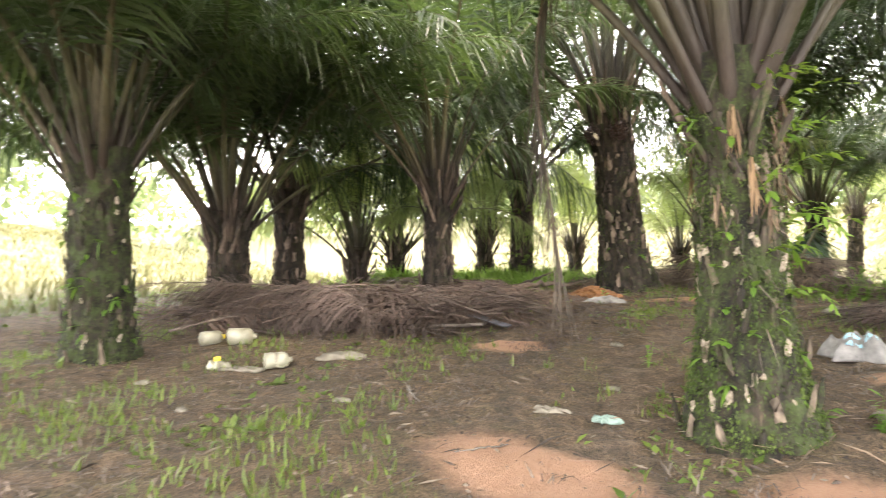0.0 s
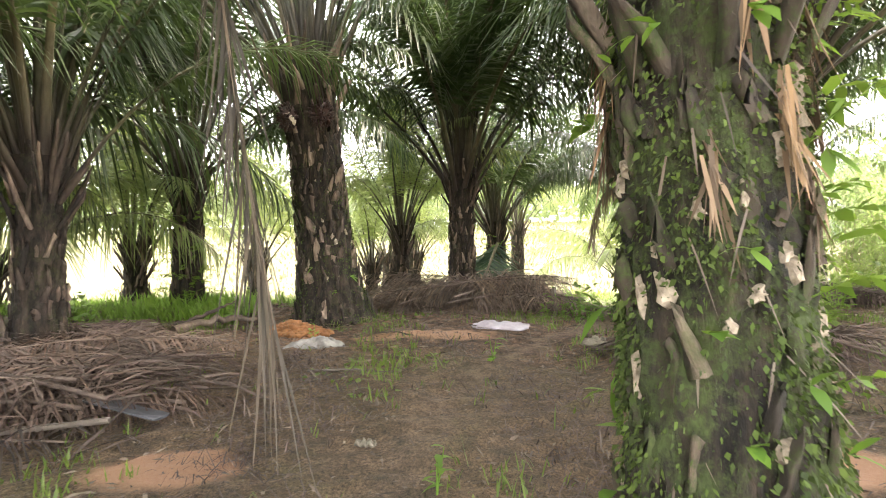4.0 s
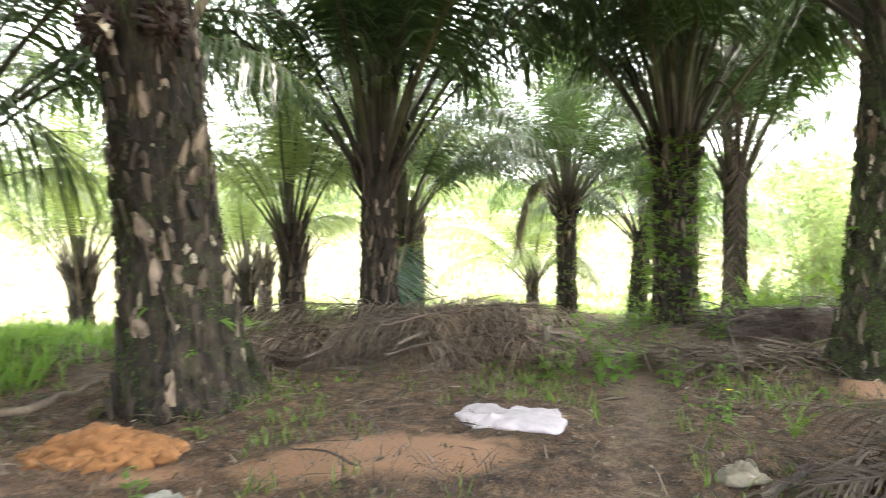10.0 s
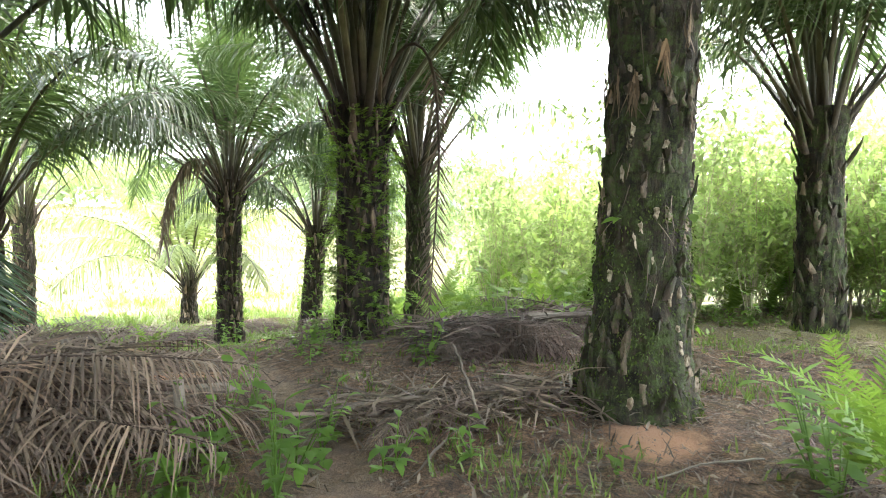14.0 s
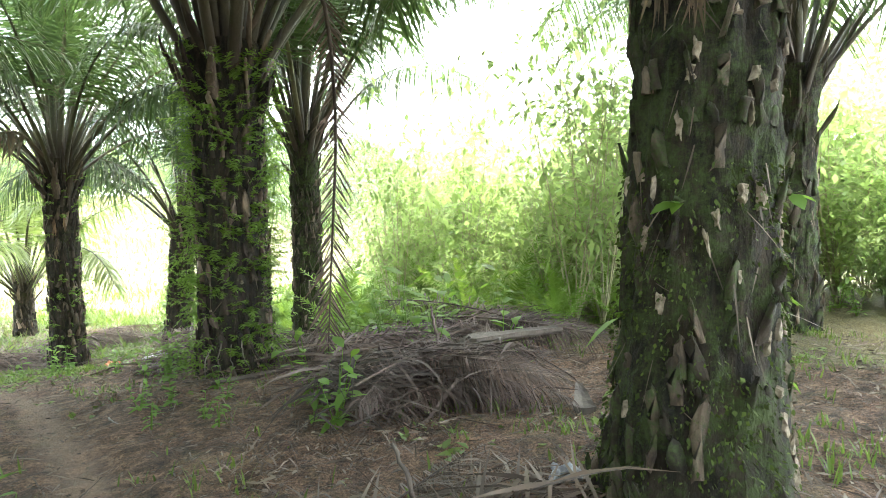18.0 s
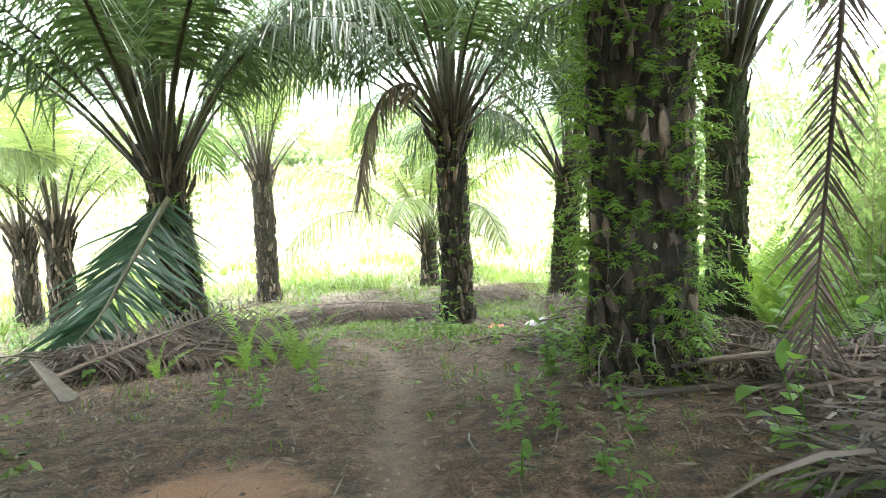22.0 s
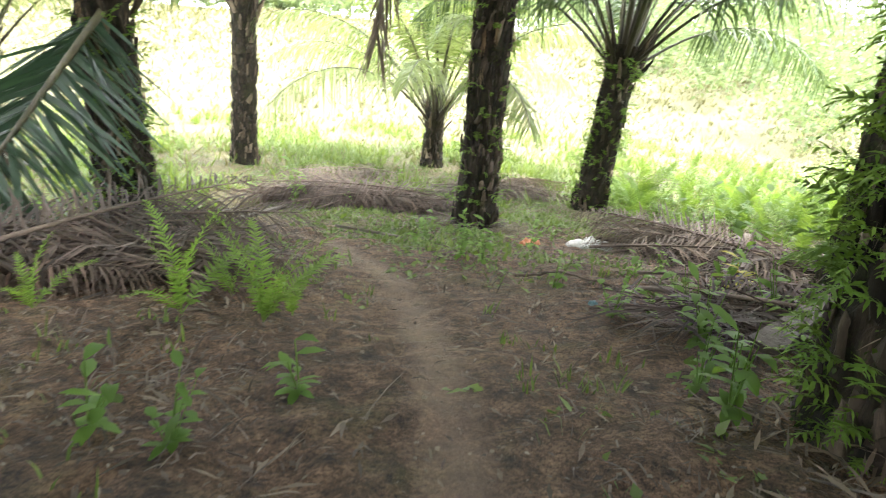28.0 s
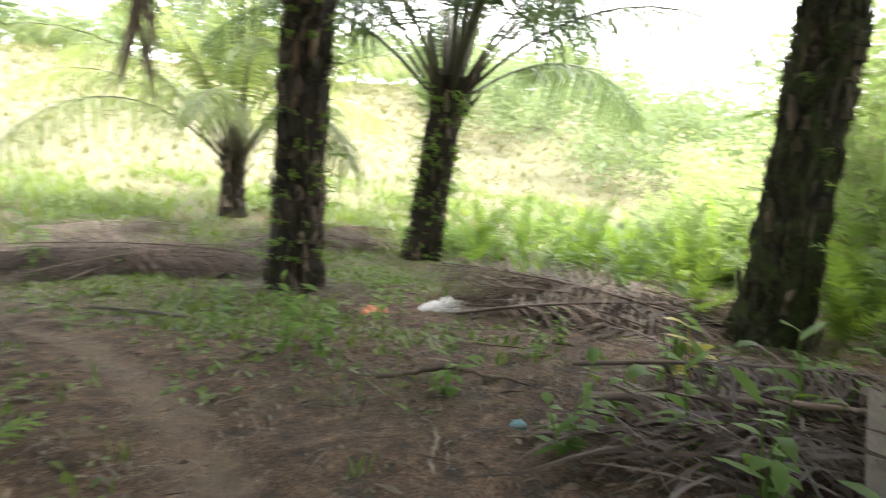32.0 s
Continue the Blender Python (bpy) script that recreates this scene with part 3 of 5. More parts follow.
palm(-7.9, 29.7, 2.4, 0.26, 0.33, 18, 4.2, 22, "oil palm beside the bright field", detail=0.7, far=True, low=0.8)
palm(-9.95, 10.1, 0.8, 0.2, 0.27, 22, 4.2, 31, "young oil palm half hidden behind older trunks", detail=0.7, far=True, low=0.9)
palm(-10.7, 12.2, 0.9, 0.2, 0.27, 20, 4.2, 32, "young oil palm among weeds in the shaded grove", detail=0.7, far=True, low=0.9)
# Added palm: trunk hidden behind another, crown kept to darken the canopy.
palm(-13.5, 6.2, 2.2, 0.27, 0.34, 32, 5.2, 24, "added oil palm hidden behind a trunk, its crown darkening the grove", detail=0.7, low=0.8)
palm(-11.5, 2.6, 2.4, 0.3, 0.38, 32, 5.4, 25, "oil palm beyond the shaded clearing", detail=0.7, low=0.8)
palm_w = palm(-7.2, 3.4, 2.3, 0.31, 0.42, 44, 5.0, 26, "oil palm with a blotched mossy trunk at the clearing's edge", True, low=0.78, detail=0.9)
# Two palms added with trunks out of view, to close and shade the canopy.
palm(-4.9, 0.1, 2.9, 0.34, 0.44, 44, 5.8, 27, "added oil palm, trunk out of view, whose fronds darken the clearing", True, detail=0.7, low=0.66)
palm(2.7, 5.6, 3.2, 0.34, 0.44, 40, 6.4, 28, "added oil palm, trunk out of view, whose fronds shade the path", True, detail=0.7, low=0.8)


# ---- undergrowth and ground litter ----
RNG = np.random.default_rng(77)


def patchy(x, y, s=1.0):
    """A slow wandering value from 0 to 1 for clumps of growth."""
    return 0.5 + 0.25 * np.sin(1.7 * s * x + 0.6 * y * s + 1) + 0.25 * np.sin(1.3 * s * y - 0.9 * s * x) * np.cos(0.7 * s * x + 2.1)


def scatter_grass(name, n, box, chance, height, width, mat, label, seed, lean=0.5, droop=0.35, broad=False):
    rng = np.random.default_rng(seed)
    x, y = rng.uniform(box[0], box[1], n), rng.uniform(box[2], box[3], n)
    k = rng.random(n) < chance(x, y)
    x, y = x[k], y[k]
    tuft = np.maximum(1, rng.poisson(4, len(x)))
    x, y = np.repeat(x, tuft) + rng.normal(0, 0.035, tuft.sum()), np.repeat(y, tuft) + rng.normal(0, 0.035, tuft.sum())
    a = rng.uniform(0, 2 * np.pi, len(x))
    far = 1 + np.clip((y - 30) / 40, 0, 2)
    d = unit(np.stack([np.cos(a) * lean * rng.uniform(0.2, 1.2, len(x)), np.sin(a) * lean * rng.uniform(0.2, 1.2, len(x)), np.ones(len(x))], 1))
    side = np.stack([-np.sin(a), np.cos(a), 0 * a], 1)
    roots = np.stack([x, y, ground_height(x, y) - 0.02], 1)
    make = (lambda *q: rhombs(*q[:6])) if broad else strips
    V, F = make(roots, d, height * rng.uniform(0.45, 1.35, len(x)) * far ** 0.5, width * rng.uniform(0.6, 1.4, len(x)) * far, droop * rng.uniform(0.3, 1.6, len(x)), side, (0.8, 1.0, 0.05))
    return tagged(new(name, mesh_from(name, V, F, mat)), label, "grass", kind="stuff")


def off_track(x, y):
    return 1 - np.exp(-((x - path_x(y)) / 0.45) ** 2)


def clear_of_palms(x, y):
    ok = np.ones(len(x))
    for px, py in PALM_SPOTS:
        ok *= (np.hypot(x - px, y - py) > 0.45)
    return ok


def off_clay(x, y):
    ok = np.ones(len(x))
    for cx, cy, rx, ry in CLAY:
        ok *= np.clip(np.hypot((x - cx) / rx, (y - cy) / ry) - 0.35, 0.08, 1)
    return ok


PALM_SPOTS = [(-0.9, 4.75), (-4.42, 11.6), (1.71, 12.02), (1.95, 17.1), (4.7, 20.3), (-1.95, 10.6), (-1.8, 10.6), (-3.9, 9.3), (-0.45, 7.0), (2.95, 22.5)]
scatter_grass("grove_grass", 34000, (-10, 7, -1.5, 21), lambda x, y: off_track(x, y) * clear_of_palms(x, y) * off_clay(x, y) ** 2 * (1 - 0.75 * step(13.6, 14.6, y)) * np.clip(2.6 * (patchy(x, y, 1.6) - 0.52) + 0.6 * (y < 3.2) * (x < -0.6) + 0.6 * (x > -1.9) * (x < 0.7) * (y > 10.3) * (y < 14.2), 0.04, 0.9), 0.15, 0.011, GRASS, "patchy short grass on shaded soil", 3)
scatter_grass("dry_grass", 15000, (-6, 3, 1, 22), lambda x, y: off_track(x, y) * clear_of_palms(x, y) * np.clip(2.5 * (patchy(y, x, 1.3) - 0.5), 0.06, 0.8), 0.17, 0.009, DRY_LEAF, "withered straw-coloured grass on soil", 4, 1.4, 0.6)
scatter_grass("withered_straw", 9000, (-4.5, 1.2, 4.6, 10.2), lambda x, y: off_track(x, y) * clear_of_palms(x, y) * np.clip(2.4 * (patchy(x + 3, y, 1.9) - 0.36), 0, 1) * step(4.6, 6.2, y) * step(10.2, 9.0, y), 0.2, 0.007, DARK_DRY_LEAF, "flattened withered straw beside the footpath", 44, 2.2, 0.5)
scatter_grass("edge_growth", 36000, (-16, 12, 4, 36), lambda x, y: np.clip((0.45 + 0.55 * step(23, 26, y)) * step(19.0, 22.5, y) + step(5.2, 7.2, -x) * step(9.5, 12, y) + step(8.5, 10, -x) + step(3.6, 5.5, x) * step(13.5, 15.5, y), 0, 1) * (0.35 + 0.65 * (patchy(x, y, 0.9) > 0.42)) * off_track(x, y) * clear_of_palms(x, y), 0.17, 0.014, GRASS, "dense bright undergrowth of grass beyond the grove", 5, 1.3)
scatter_grass("tall_grass", 5000, (-13, -4.9, 11.2, 21), lambda x, y: clear_of_palms(x, y) * np.clip(2.4 * (patchy(x, y, 1.1) - 0.25), 0.1, 1) * step(4.9, 6.0, -x - 0.25 * (y < 13)), 0.42, 0.02, WEED, "tall bright grass and weeds behind the clay heap", 45, 0.8)
scatter_grass("field_grass", 20000, (-60, 50, 29, 100), lambda x, y: 0.9 * (np.abs(x) < 10 + 0.5 * y), 0.42, 0.034, FIELD, "tall sunlit yellow-green grass of the open field", 6, 0.9)
scatter_grass("meadow_weeds", 24000, (-12, 15, 26.5, 46), lambda x, y: step(26, 29, y) * step(46, 29, y) * np.clip(2.2 * (patchy(x, y, 0.7) - 0.3), 0.05, 1), 0.5, 0.032, GRASS, "tall bright weeds between the grove and the field", 27, 0.9)
scatter_grass("west_field_grass", 9000, (-70, -12, -10, 32), lambda x, y: 0.9 + 0 * x, 0.5, 0.045, FIELD, "sunlit grass beyond the shaded palms", 7)


def scatter_litter(name, n, box, chance, length, width, mat, label, seed, lift=0.012):
    rng = np.random.default_rng(seed)
    x, y = rng.uniform(box[0], box[1], n), rng.uniform(box[2], box[3], n)
    k = rng.random(n) < chance(x, y) * off_clay(x, y) * (0.5 + 0.5 * step(7.5, 11, y))
    x, y = x[k], y[k]
    a = rng.uniform(0, 2 * np.pi, len(x))
    L = length * rng.lognormal(0, 0.45, len(x))
    d = unit(np.stack([np.cos(a), np.sin(a), rng.normal(0.08, 0.12, len(x))], 1))
    roll = rng.uniform(-0.6, 0.6, len(x))
    side = np.stack([-np.sin(a) * np.cos(roll), np.cos(a) * np.cos(roll), np.sin(roll)], 1)
    roots = np.stack([x, y, ground_height(x, y) + lift * rng.uniform(0.3, 1.8, len(x)) - 0.02 * np.exp(-((x - path_x(y)) / 0.42) ** 2)], 1)
    V, F = rhombs(roots, d, L, width * rng.uniform(0.6, 1.9, len(x)), rng.uniform(0, 0.35, len(x)), side)
    return tagged(new(name, mesh_from(name, V, F, mat)), label, "leaf litter", kind="stuff")


scatter_litter("leaf_litter", 46000, (-9, 7, -1, 26), lambda x, y: (0.35 + 0.65 * off_track(x, y)) * np.clip(1.6 * patchy(x, y, 2.1) - 0.3, 0.1, 1), 0.10, 0.013, LITTER, "dead brown leaf slivers strewn over the soil", 8)
scatter_litter("leaf_chips", 62000, (-9, 7, -1, 25), lambda x, y: 0.5 + 0 * x, 0.028, 0.013, LITTER, "small dead leaf chips on the soil", 9)
scatter_litter("dark_litter", 48000, (-9, 7, -1, 25), lambda x, y: 0.3 + 0.7 * off_track(x, y), 0.05, 0.016, TWIG, "dark rotting leaf bits on the soil", 19)
scatter_litter("fallen_twigs", 3000, (-9, 7, -1, 22.5), lambda x, y: 0.3 + 0.7 * off_track(x, y), 0.28, 0.010, TWIG, "thin grey twigs lying on the soil", 10, 0.02)

def lush(x, y):
    return np.clip(step(18.8, 22.5, y) * step(31, 27, y) + step(5.2, 6.8, -x) * step(9.5, 12, y) + step(3.4, 4.6, x) * step(14, 15.5, y) + 0.5 * (patchy(x, y, 1.1) > 0.66), 0, 1) * off_track(x, y)


scatter_grass("path_side_growth", 9000, (-4, 6, 20.3, 26), lambda x, y: off_track(x, y) * clear_of_palms(x, y) * np.clip(3.2 * (patchy(x, y, 1.25) - 0.42), 0, 1) * step(20.2, 21.8, y), 0.15, 0.03, GRASS, "bright low broad-leaved growth beside the path", 33, 0.9, 0.5)
scatter_grass("creeping_leaves", 42000, (-12, 9, 2, 31), lambda x, y: clear_of_palms(x, y) * lush(x, y) * (patchy(x, y, 2.3) > 0.38), 0.11, 0.05, GRASS, "low carpet of small broad green leaves", 21, 1.6, 0.5, True)

# litter heaped round the feet of the trunks
for px, py, r in [(-0.9, 4.75, 0.95), (-4.42, 11.6, 0.9), (1.65, 12.1, 0.95), (1.95, 17.1, 0.85), (-3.14, 16.7, 0.7), (-6.35, 8.36, 0.6), (1.88, 24.4, 0.6), (-2.62, 23.2, 0.6)]:
    scatter_litter("trunk_litter", 900, (px - r, px + r, py - r, py + r), lambda x, y: np.clip(1.5 - np.hypot(x - px, y - py) / r * 1.5, 0, 1), 0.16, 0.010, DRY_LEAF, "brown debris heaped round a trunk's foot", int(100 + 10 * px + py), 0.05)


# ---- weeds, ferns, bushes ----
def leaf_blades(roots, dirs, lengths, widths, droop, rng, taper=(0.15, 0.9, 0.85, 0.05)):
    side = unit(np.cross(dirs, np.array([0, 0, 1.0])) + rng.normal(0, 0.12, dirs.shape))
    if taper is None:
        return rhombs(roots, dirs, lengths, widths, droop, side)
    return strips(roots, dirs, lengths, widths, droop, side, taper)


def weed_meshes(seed, height, leaves, size):
    rng = np.random.default_rng(seed)
    n = max(2, int(leaves / 6))
    stems, roots, dirs = [], [], []
    for _ in range(n):
        a, lean = rng.uniform(0, 6.28), rng.uniform(0.05, 0.45)
        top = np.array([math.cos(a) * lean * height, math.sin(a) * lean * height, height * rng.uniform(0.7, 1.1)])
        line = np.array([top * t ** (1.0 if i == 2 else 1.25) for i, t in [(k, k / 5) for k in range(6)]])
        line[0, 2] = -0.02
        stems.append(tube(line, np.linspace(0.006, 0.002, 6), 4))
        for j in range(6):
            p = line[1 + j % 5]
            b = rng.uniform(0, 6.28)
            roots.append(p)
            dirs.append([math.cos(b), math.sin(b), rng.uniform(0.1, 0.9)])
    roots, dirs = np.array(roots), unit(np.array(dirs))
    m = len(roots)
    return join(stems), leaf_blades(roots, dirs, size * rng.uniform(0.6, 1.3, m), size * 0.42 * rng.uniform(0.8, 1.2, m), rng.uniform(0.2, 0.7, m), rng)


YELLOW_LEAF = leaf_material("yellow_leaf", (0.35, 0.32, 0.03), (0.55, 0.48, 0.05), (0.6, 0.55, 0.08), 0.6, 0.3)
WEED_KINDS = []
for s, (h, k, z) in enumerate([(0.16, 12, 0.09), (0.28, 18, 0.12), (0.45, 30, 0.14), (0.22, 14, 0.16)]):
    st, lv = weed_meshes(40 + s, h, k, z)
    WEED_KINDS.append((mesh_from("stem", *st, WEED), mesh_from("leaf_spray", *lv, WEED)))


def weed(x, y, kind, scale=1.0, label="low broad-leaved green weed growing from the soil"):
    ob = thing("weed", pose(x, y, gz(x, y), 0, 0, (x * 731 + y * 397) % 360) @ Matrix.Scale(scale, 4), label, "weed", "weeds on the grove floor")
    child("stem", WEED_KINDS[kind][0], ob)
    tagged(child("leaf_spray", WEED_KINDS[kind][1], ob), kind="stuff")
    return ob


# weeds by stretch of the walk: place, kind and size
CLEARING_WEEDS = [(-0.75, 12.2, 1, 1.2), (-1.35, 12.2, 3, 0.9), (0.2, 11.9, 1, 0.9), (-0.95, 11.9, 0, 1.3), (-0.2, 12.1, 1, 1.0), (-0.45, 10.6, 0, 1.0), (1.4, 10.6, 2, 1.2), (1.0, 10.3, 2, 1.0), (-2.0, 5.9, 0, 1.2), (-3.9, 9.4, 1, 0.8), (-5.8, 11.2, 3, 1.4), (-1.9, 8.6, 0, 1.3), (-0.2, 5.0, 2, 0.6), (-0.55, 4.75, 1, 0.9)]
BEND_WEEDS = [(-0.9, 12.05, 2, 1.0), (-0.55, 12.3, 3, 1.1), (-1.1, 12.45, 3, 1.2), (-0.4, 12.65, 2, 0.8), (-1.15, 12.8, 2, 0.9), (-0.3, 12.05, 3, 0.8), (-0.55, 13.65, 2, 0.9), (-0.95, 12.95, 2, 1.0), (-0.75, 12.55, 3, 1.1), (-1.35, 12.15, 1, 1.1)]
CLAY_WEEDS = [(1.3, 14.2, 2, 1.1), (1.6, 14.95, 2, 1.2), (1.35, 14.55, 3, 1.0), (-0.8, 17.25, 2, 0.6), (0.95, 16.2, 1, 0.8), (0.9, 15.1, 0, 1.0), (1.3, 15.9, 2, 0.5), (2.4, 16.0, 2, 1.0), (3.0, 16.5, 2, 1.2), (1.4, 16.3, 0, 1.2), (0.1, 16.6, 0, 1.3), (-1.1, 17.4, 1, 1.0), (0.7, 16.2, 2, 0.7), (0.32, 15.75, 0, 0.9), (0.6, 15.6, 0, 1.1), (0.95, 15.5, 1, 0.7), (1.35, 17.4, 2, 1.0)]
PATH_WEEDS = [(1.8, 18.3, 2, 1.0), (2.5, 18.6, 2, 1.1), (1.9, 19.1, 3, 1.2), (0.3, 18.4, 1, 0.9), (1.96, 18.7, 2, 0.9), (1.7, 17.9, 3, 1.0), (1.4, 17.7, 2, 0.7), (-0.4, 17.7, 1, 0.9), (2.4, 18.1, 3, 1.1), (3.1, 18.3, 2, 1.1)]
FIELD_SIDE_WEEDS = [(2.4, 19, 2, 0.8), (0.25, 20.3, 2, 0.9), (0.07, 20.5, 2, 0.7), (3.3, 19, 3, 1.3), (2.8, 19.6, 2, 1.0), (2.4, 20.3, 3, 0.8), (1.5, 19.9, 1, 1.0), (1, 21.2, 2, 0.8), (0.7, 22.3, 3, 1.0), (1.4, 22.6, 2, 0.9), (2.1, 22.3, 1, 1.1), (-1.6, 21.5, 2, 0.8)]
for x, y, k, s in CLEARING_WEEDS + BEND_WEEDS + CLAY_WEEDS + PATH_WEEDS + FIELD_SIDE_WEEDS:
    if abs(x - float(path_x(y))) > 0.27 or y < 14.5:
        weed(x, y, k, s)
for i in range(150):
    x, y = RNG.uniform(-9, 9), RNG.uniform(9, 30)
    edge = y > 19 or x > 3.8 or (x < -5.3)
    if (edge or RNG.random() < 0.07) and abs(x - float(path_x(y))) > 0.6:
        weed(x, y, int(RNG.integers(4)), RNG.uniform(0.7, 1.3) * (1.25 if y > 21 or x > 4.5 or x < -5.6 else 0.7))
yw = weed(2.85, 19.5, 3, 1.3, "low weed with broad yellowing leaves")
for part_ob in yw.children:
    part_ob.data = part_ob.data.copy()
    part_ob.data.materials[0] = YELLOW_LEAF
yellow = plain_material("yellow_petal", (0.75, 0.5, 0.02), (0.85, 0.65, 0.05), 20)
wf = weed(-0.27, 10.95, 0, 0.9, "small weed with one yellow flower")
pet = [(math.cos(a), math.sin(a), 0.25) for a in np.arange(6) * 1.047]
child("blossom", mesh_from("blossom", *leaf_blades(np.tile([0.0, 0.0, 0.17], (6, 1)), unit(np.array(pet)), np.full(6, 0.035), np.full(6, 0.022), np.full(6, 0.2), RNG), yellow), wf, "yellow blossom")


def fern_leaf(seed, length, start, end, pairs=34, pinna=0.10, mat=FERN):
    """One fern leaf in the x-z plane: a thin rib with paired leaflets."""
    return make_frond(seed, length, start, end, 1.2, pairs, pinna, 0.019, 0.15, 0.10, 0.03, 0.004, 6, 3)


FERN_LEAVES = [tuple(mesh_from(nm, *d, FERN) for nm, d in (("rib", (a[0], a[1])), ("leaf_blade", (a[2], a[3])))) for a in (fern_leaf(60 + s, 0.75, 8 + 11 * s, 55 + 16 * s) for s in range(4))]


def fern(x, y, leaves, size, label="bright green fern rising from the litter", lift=0.0):
    rng = np.random.default_rng(int(abs(x * 517 + y * 91)))
    ob = thing("fern", pose(x, y, gz(x, y) + lift), label, "fern", "ferns on the grove floor")
    for i in range(leaves):
        me = FERN_LEAVES[i % 4]
        f = child("fern_leaf", me[0], ob)
        f.matrix_local = pose(0, 0, 0, rng.uniform(-12, 12), rng.uniform(-10, 10), i * 137.5 + rng.uniform(-20, 20)) @ Matrix.Scale(size * rng.uniform(0.75, 1.15), 4)
        child("leaf_blade", me[1], f)
    return ob


for x, y, n, s in [(1.45, 10.25, 7, 1.05), (1.65, 10.5, 8, 1.1), (1.3, 9.8, 4, 0.9), (0.15, 8.55, 4, 0.9), (-0.25, 10.2, 3, 0.6), (0.75, 9.1, 4, 0.9), (-0.65, 18.75, 7, 0.9), (-1.1, 18.8, 6, 0.9), (-0.5, 18.95, 5, 0.6), (-0.9, 19.3, 5, 0.6), (-1.9, 18.9, 4, 0.6)]:
    fern(x, y, n, s)
for i in range(24):
    x = RNG.uniform(3.0, 5.6)
    weed(x, 15.1 + 0.55 * (x - 3) + RNG.uniform(0, 2.2), int(RNG.integers(1, 4)), RNG.uniform(1.2, 2.0), "leafy bright green weed before the thicket")
for i in range(34):
    x, y = RNG.uniform(3.6, 6.6), RNG.uniform(14.8, 19)
    if math.hypot(x - 4.7, y - 20.3) > 0.9:
        if i % 2:
            fern(x, y, 7, RNG.uniform(0.7, 1.15), "bright green fern before the thicket")
        else:
            weed(x, y, int(RNG.integers(4)), RNG.uniform(1.2, 2.2))
STAND = np.random.default_rng(88)
for i in range(40):
    x, y = STAND.uniform(4.6, 9.5), STAND.uniform(23.2, 28.6)
    if math.hypot(x - 5.0, y - 27.45) > 0.8 and x > 4.4 + 0.25 * (y - 23):
        (fern(x, y, 8, STAND.uniform(0.8, 1.3), "bright green fern in a dense low stand") if i % 3 else weed(x, y, 2, STAND.uniform(1.3, 2.0), "leafy bright weed among ferns"))
for i in range(70):
    x, y = RNG.uniform(3.9, 11), RNG.uniform(14.6, 30)
    if x > 3.9 + max(0, y - 19) * 0.12 and abs(x - 5.0) + abs(y - 27.45) > 1:
        fern(x, y, 9, RNG.uniform(1.1, 1.9), "tall bright green fern at the grove's sunny edge")


def bush_meshes(seed, height, spread, leaves, size):
    rng = np.random.default_rng(seed)
    stems, roots, dirs = [], [], []
    for i in range(7):
        a, lean = rng.uniform(0, 6.28), rng.uniform(0.05, 0.4)
        bend = rng.normal(0, 0.12, 2)
        t = np.linspace(0, 1, 8)
        h = height * rng.uniform(0.6, 1.0)
        line = np.stack([spread * (math.cos(a) * lean * t * 1.6 + bend[0] * t ** 2), spread * (math.sin(a) * lean * t * 1.6 + bend[1] * t ** 2), h * t - 0.05], 1)
        stems.append(tube(line, np.linspace(0.011, 0.003, 8), 3))
        for j in range(9):
            u = rng.uniform(0.25, 1)
            p = np.array([np.interp(u, t, line[:, k]) for k in range(3)])
            b = rng.uniform(0, 6.28)
            q = p + np.array([math.cos(b), math.sin(b), rng.uniform(-0.1, 0.7)]) * rng.uniform(0.25, 0.7) * spread * 0.6
            stems.append(tube(np.array([p, (p + q) / 2 + [0, 0, 0.05], q]), [0.004, 0.003, 0.0015], 3))
            m = leaves // 63
            w = rng.random(m)[:, None]
            roots.append(p + (q - p) * w + rng.normal(0, 0.055 * spread, (m, 3)) * [1, 1, 0.8])
            dirs.append(unit(rng.normal(0, 1, (m, 3)) + [0, 0, 0.25]))
    roots, dirs = np.concatenate(roots), np.concatenate(dirs)
    roots[:, 2] = np.abs(roots[:, 2])
    m = len(roots)
    return join(stems), leaf_blades(roots, dirs, size * rng.uniform(0.5, 1.3, m), size * 0.45 * rng.uniform(0.7, 1.3, m), rng.uniform(0, 0.5, m), rng, None)


PALE_STEM = plain_material("green_stem", (0.20, 0.20, 0.10), (0.42, 0.38, 0.24), 12, 0.7)
BUSH_KINDS = []
for s, (h, w, k, z) in enumerate([(2.4, 2.3, 900, 0.17), (3.0, 2.2, 950, 0.16), (1.8, 2.4, 880, 0.18), (3.4, 2.2, 950, 0.16), (3.6, 1.8, 700, 0.13), (3.1, 2.0, 700, 0.12)]):
    st, lv = bush_meshes(80 + s, h, w, k, z)
    BUSH_KINDS.append((mesh_from("stem", *st, PALE_STEM), mesh_from("foliage", *lv, BUSH)))
def bush(x, y, scale, kind, label="leafy pale green bush with thin stems in a sunny thicket"):
    ob = thing("bush", pose(x, y, gz(x, y), 0, 0, RNG.uniform(0, 360)) @ Matrix.Diagonal((scale * RNG.uniform(0.75, 1.1), scale * RNG.uniform(0.75, 1.1), scale, 1)), label, "bush", "bushes of the thicket")
    child("stem", BUSH_KINDS[kind][0], ob)
    child("foliage", BUSH_KINDS[kind][1], ob)


def thicket_edge(y):
    return 4.9 + 0.55 * max(0, y - 18.5) + (2.2 if y < 15 else 0)


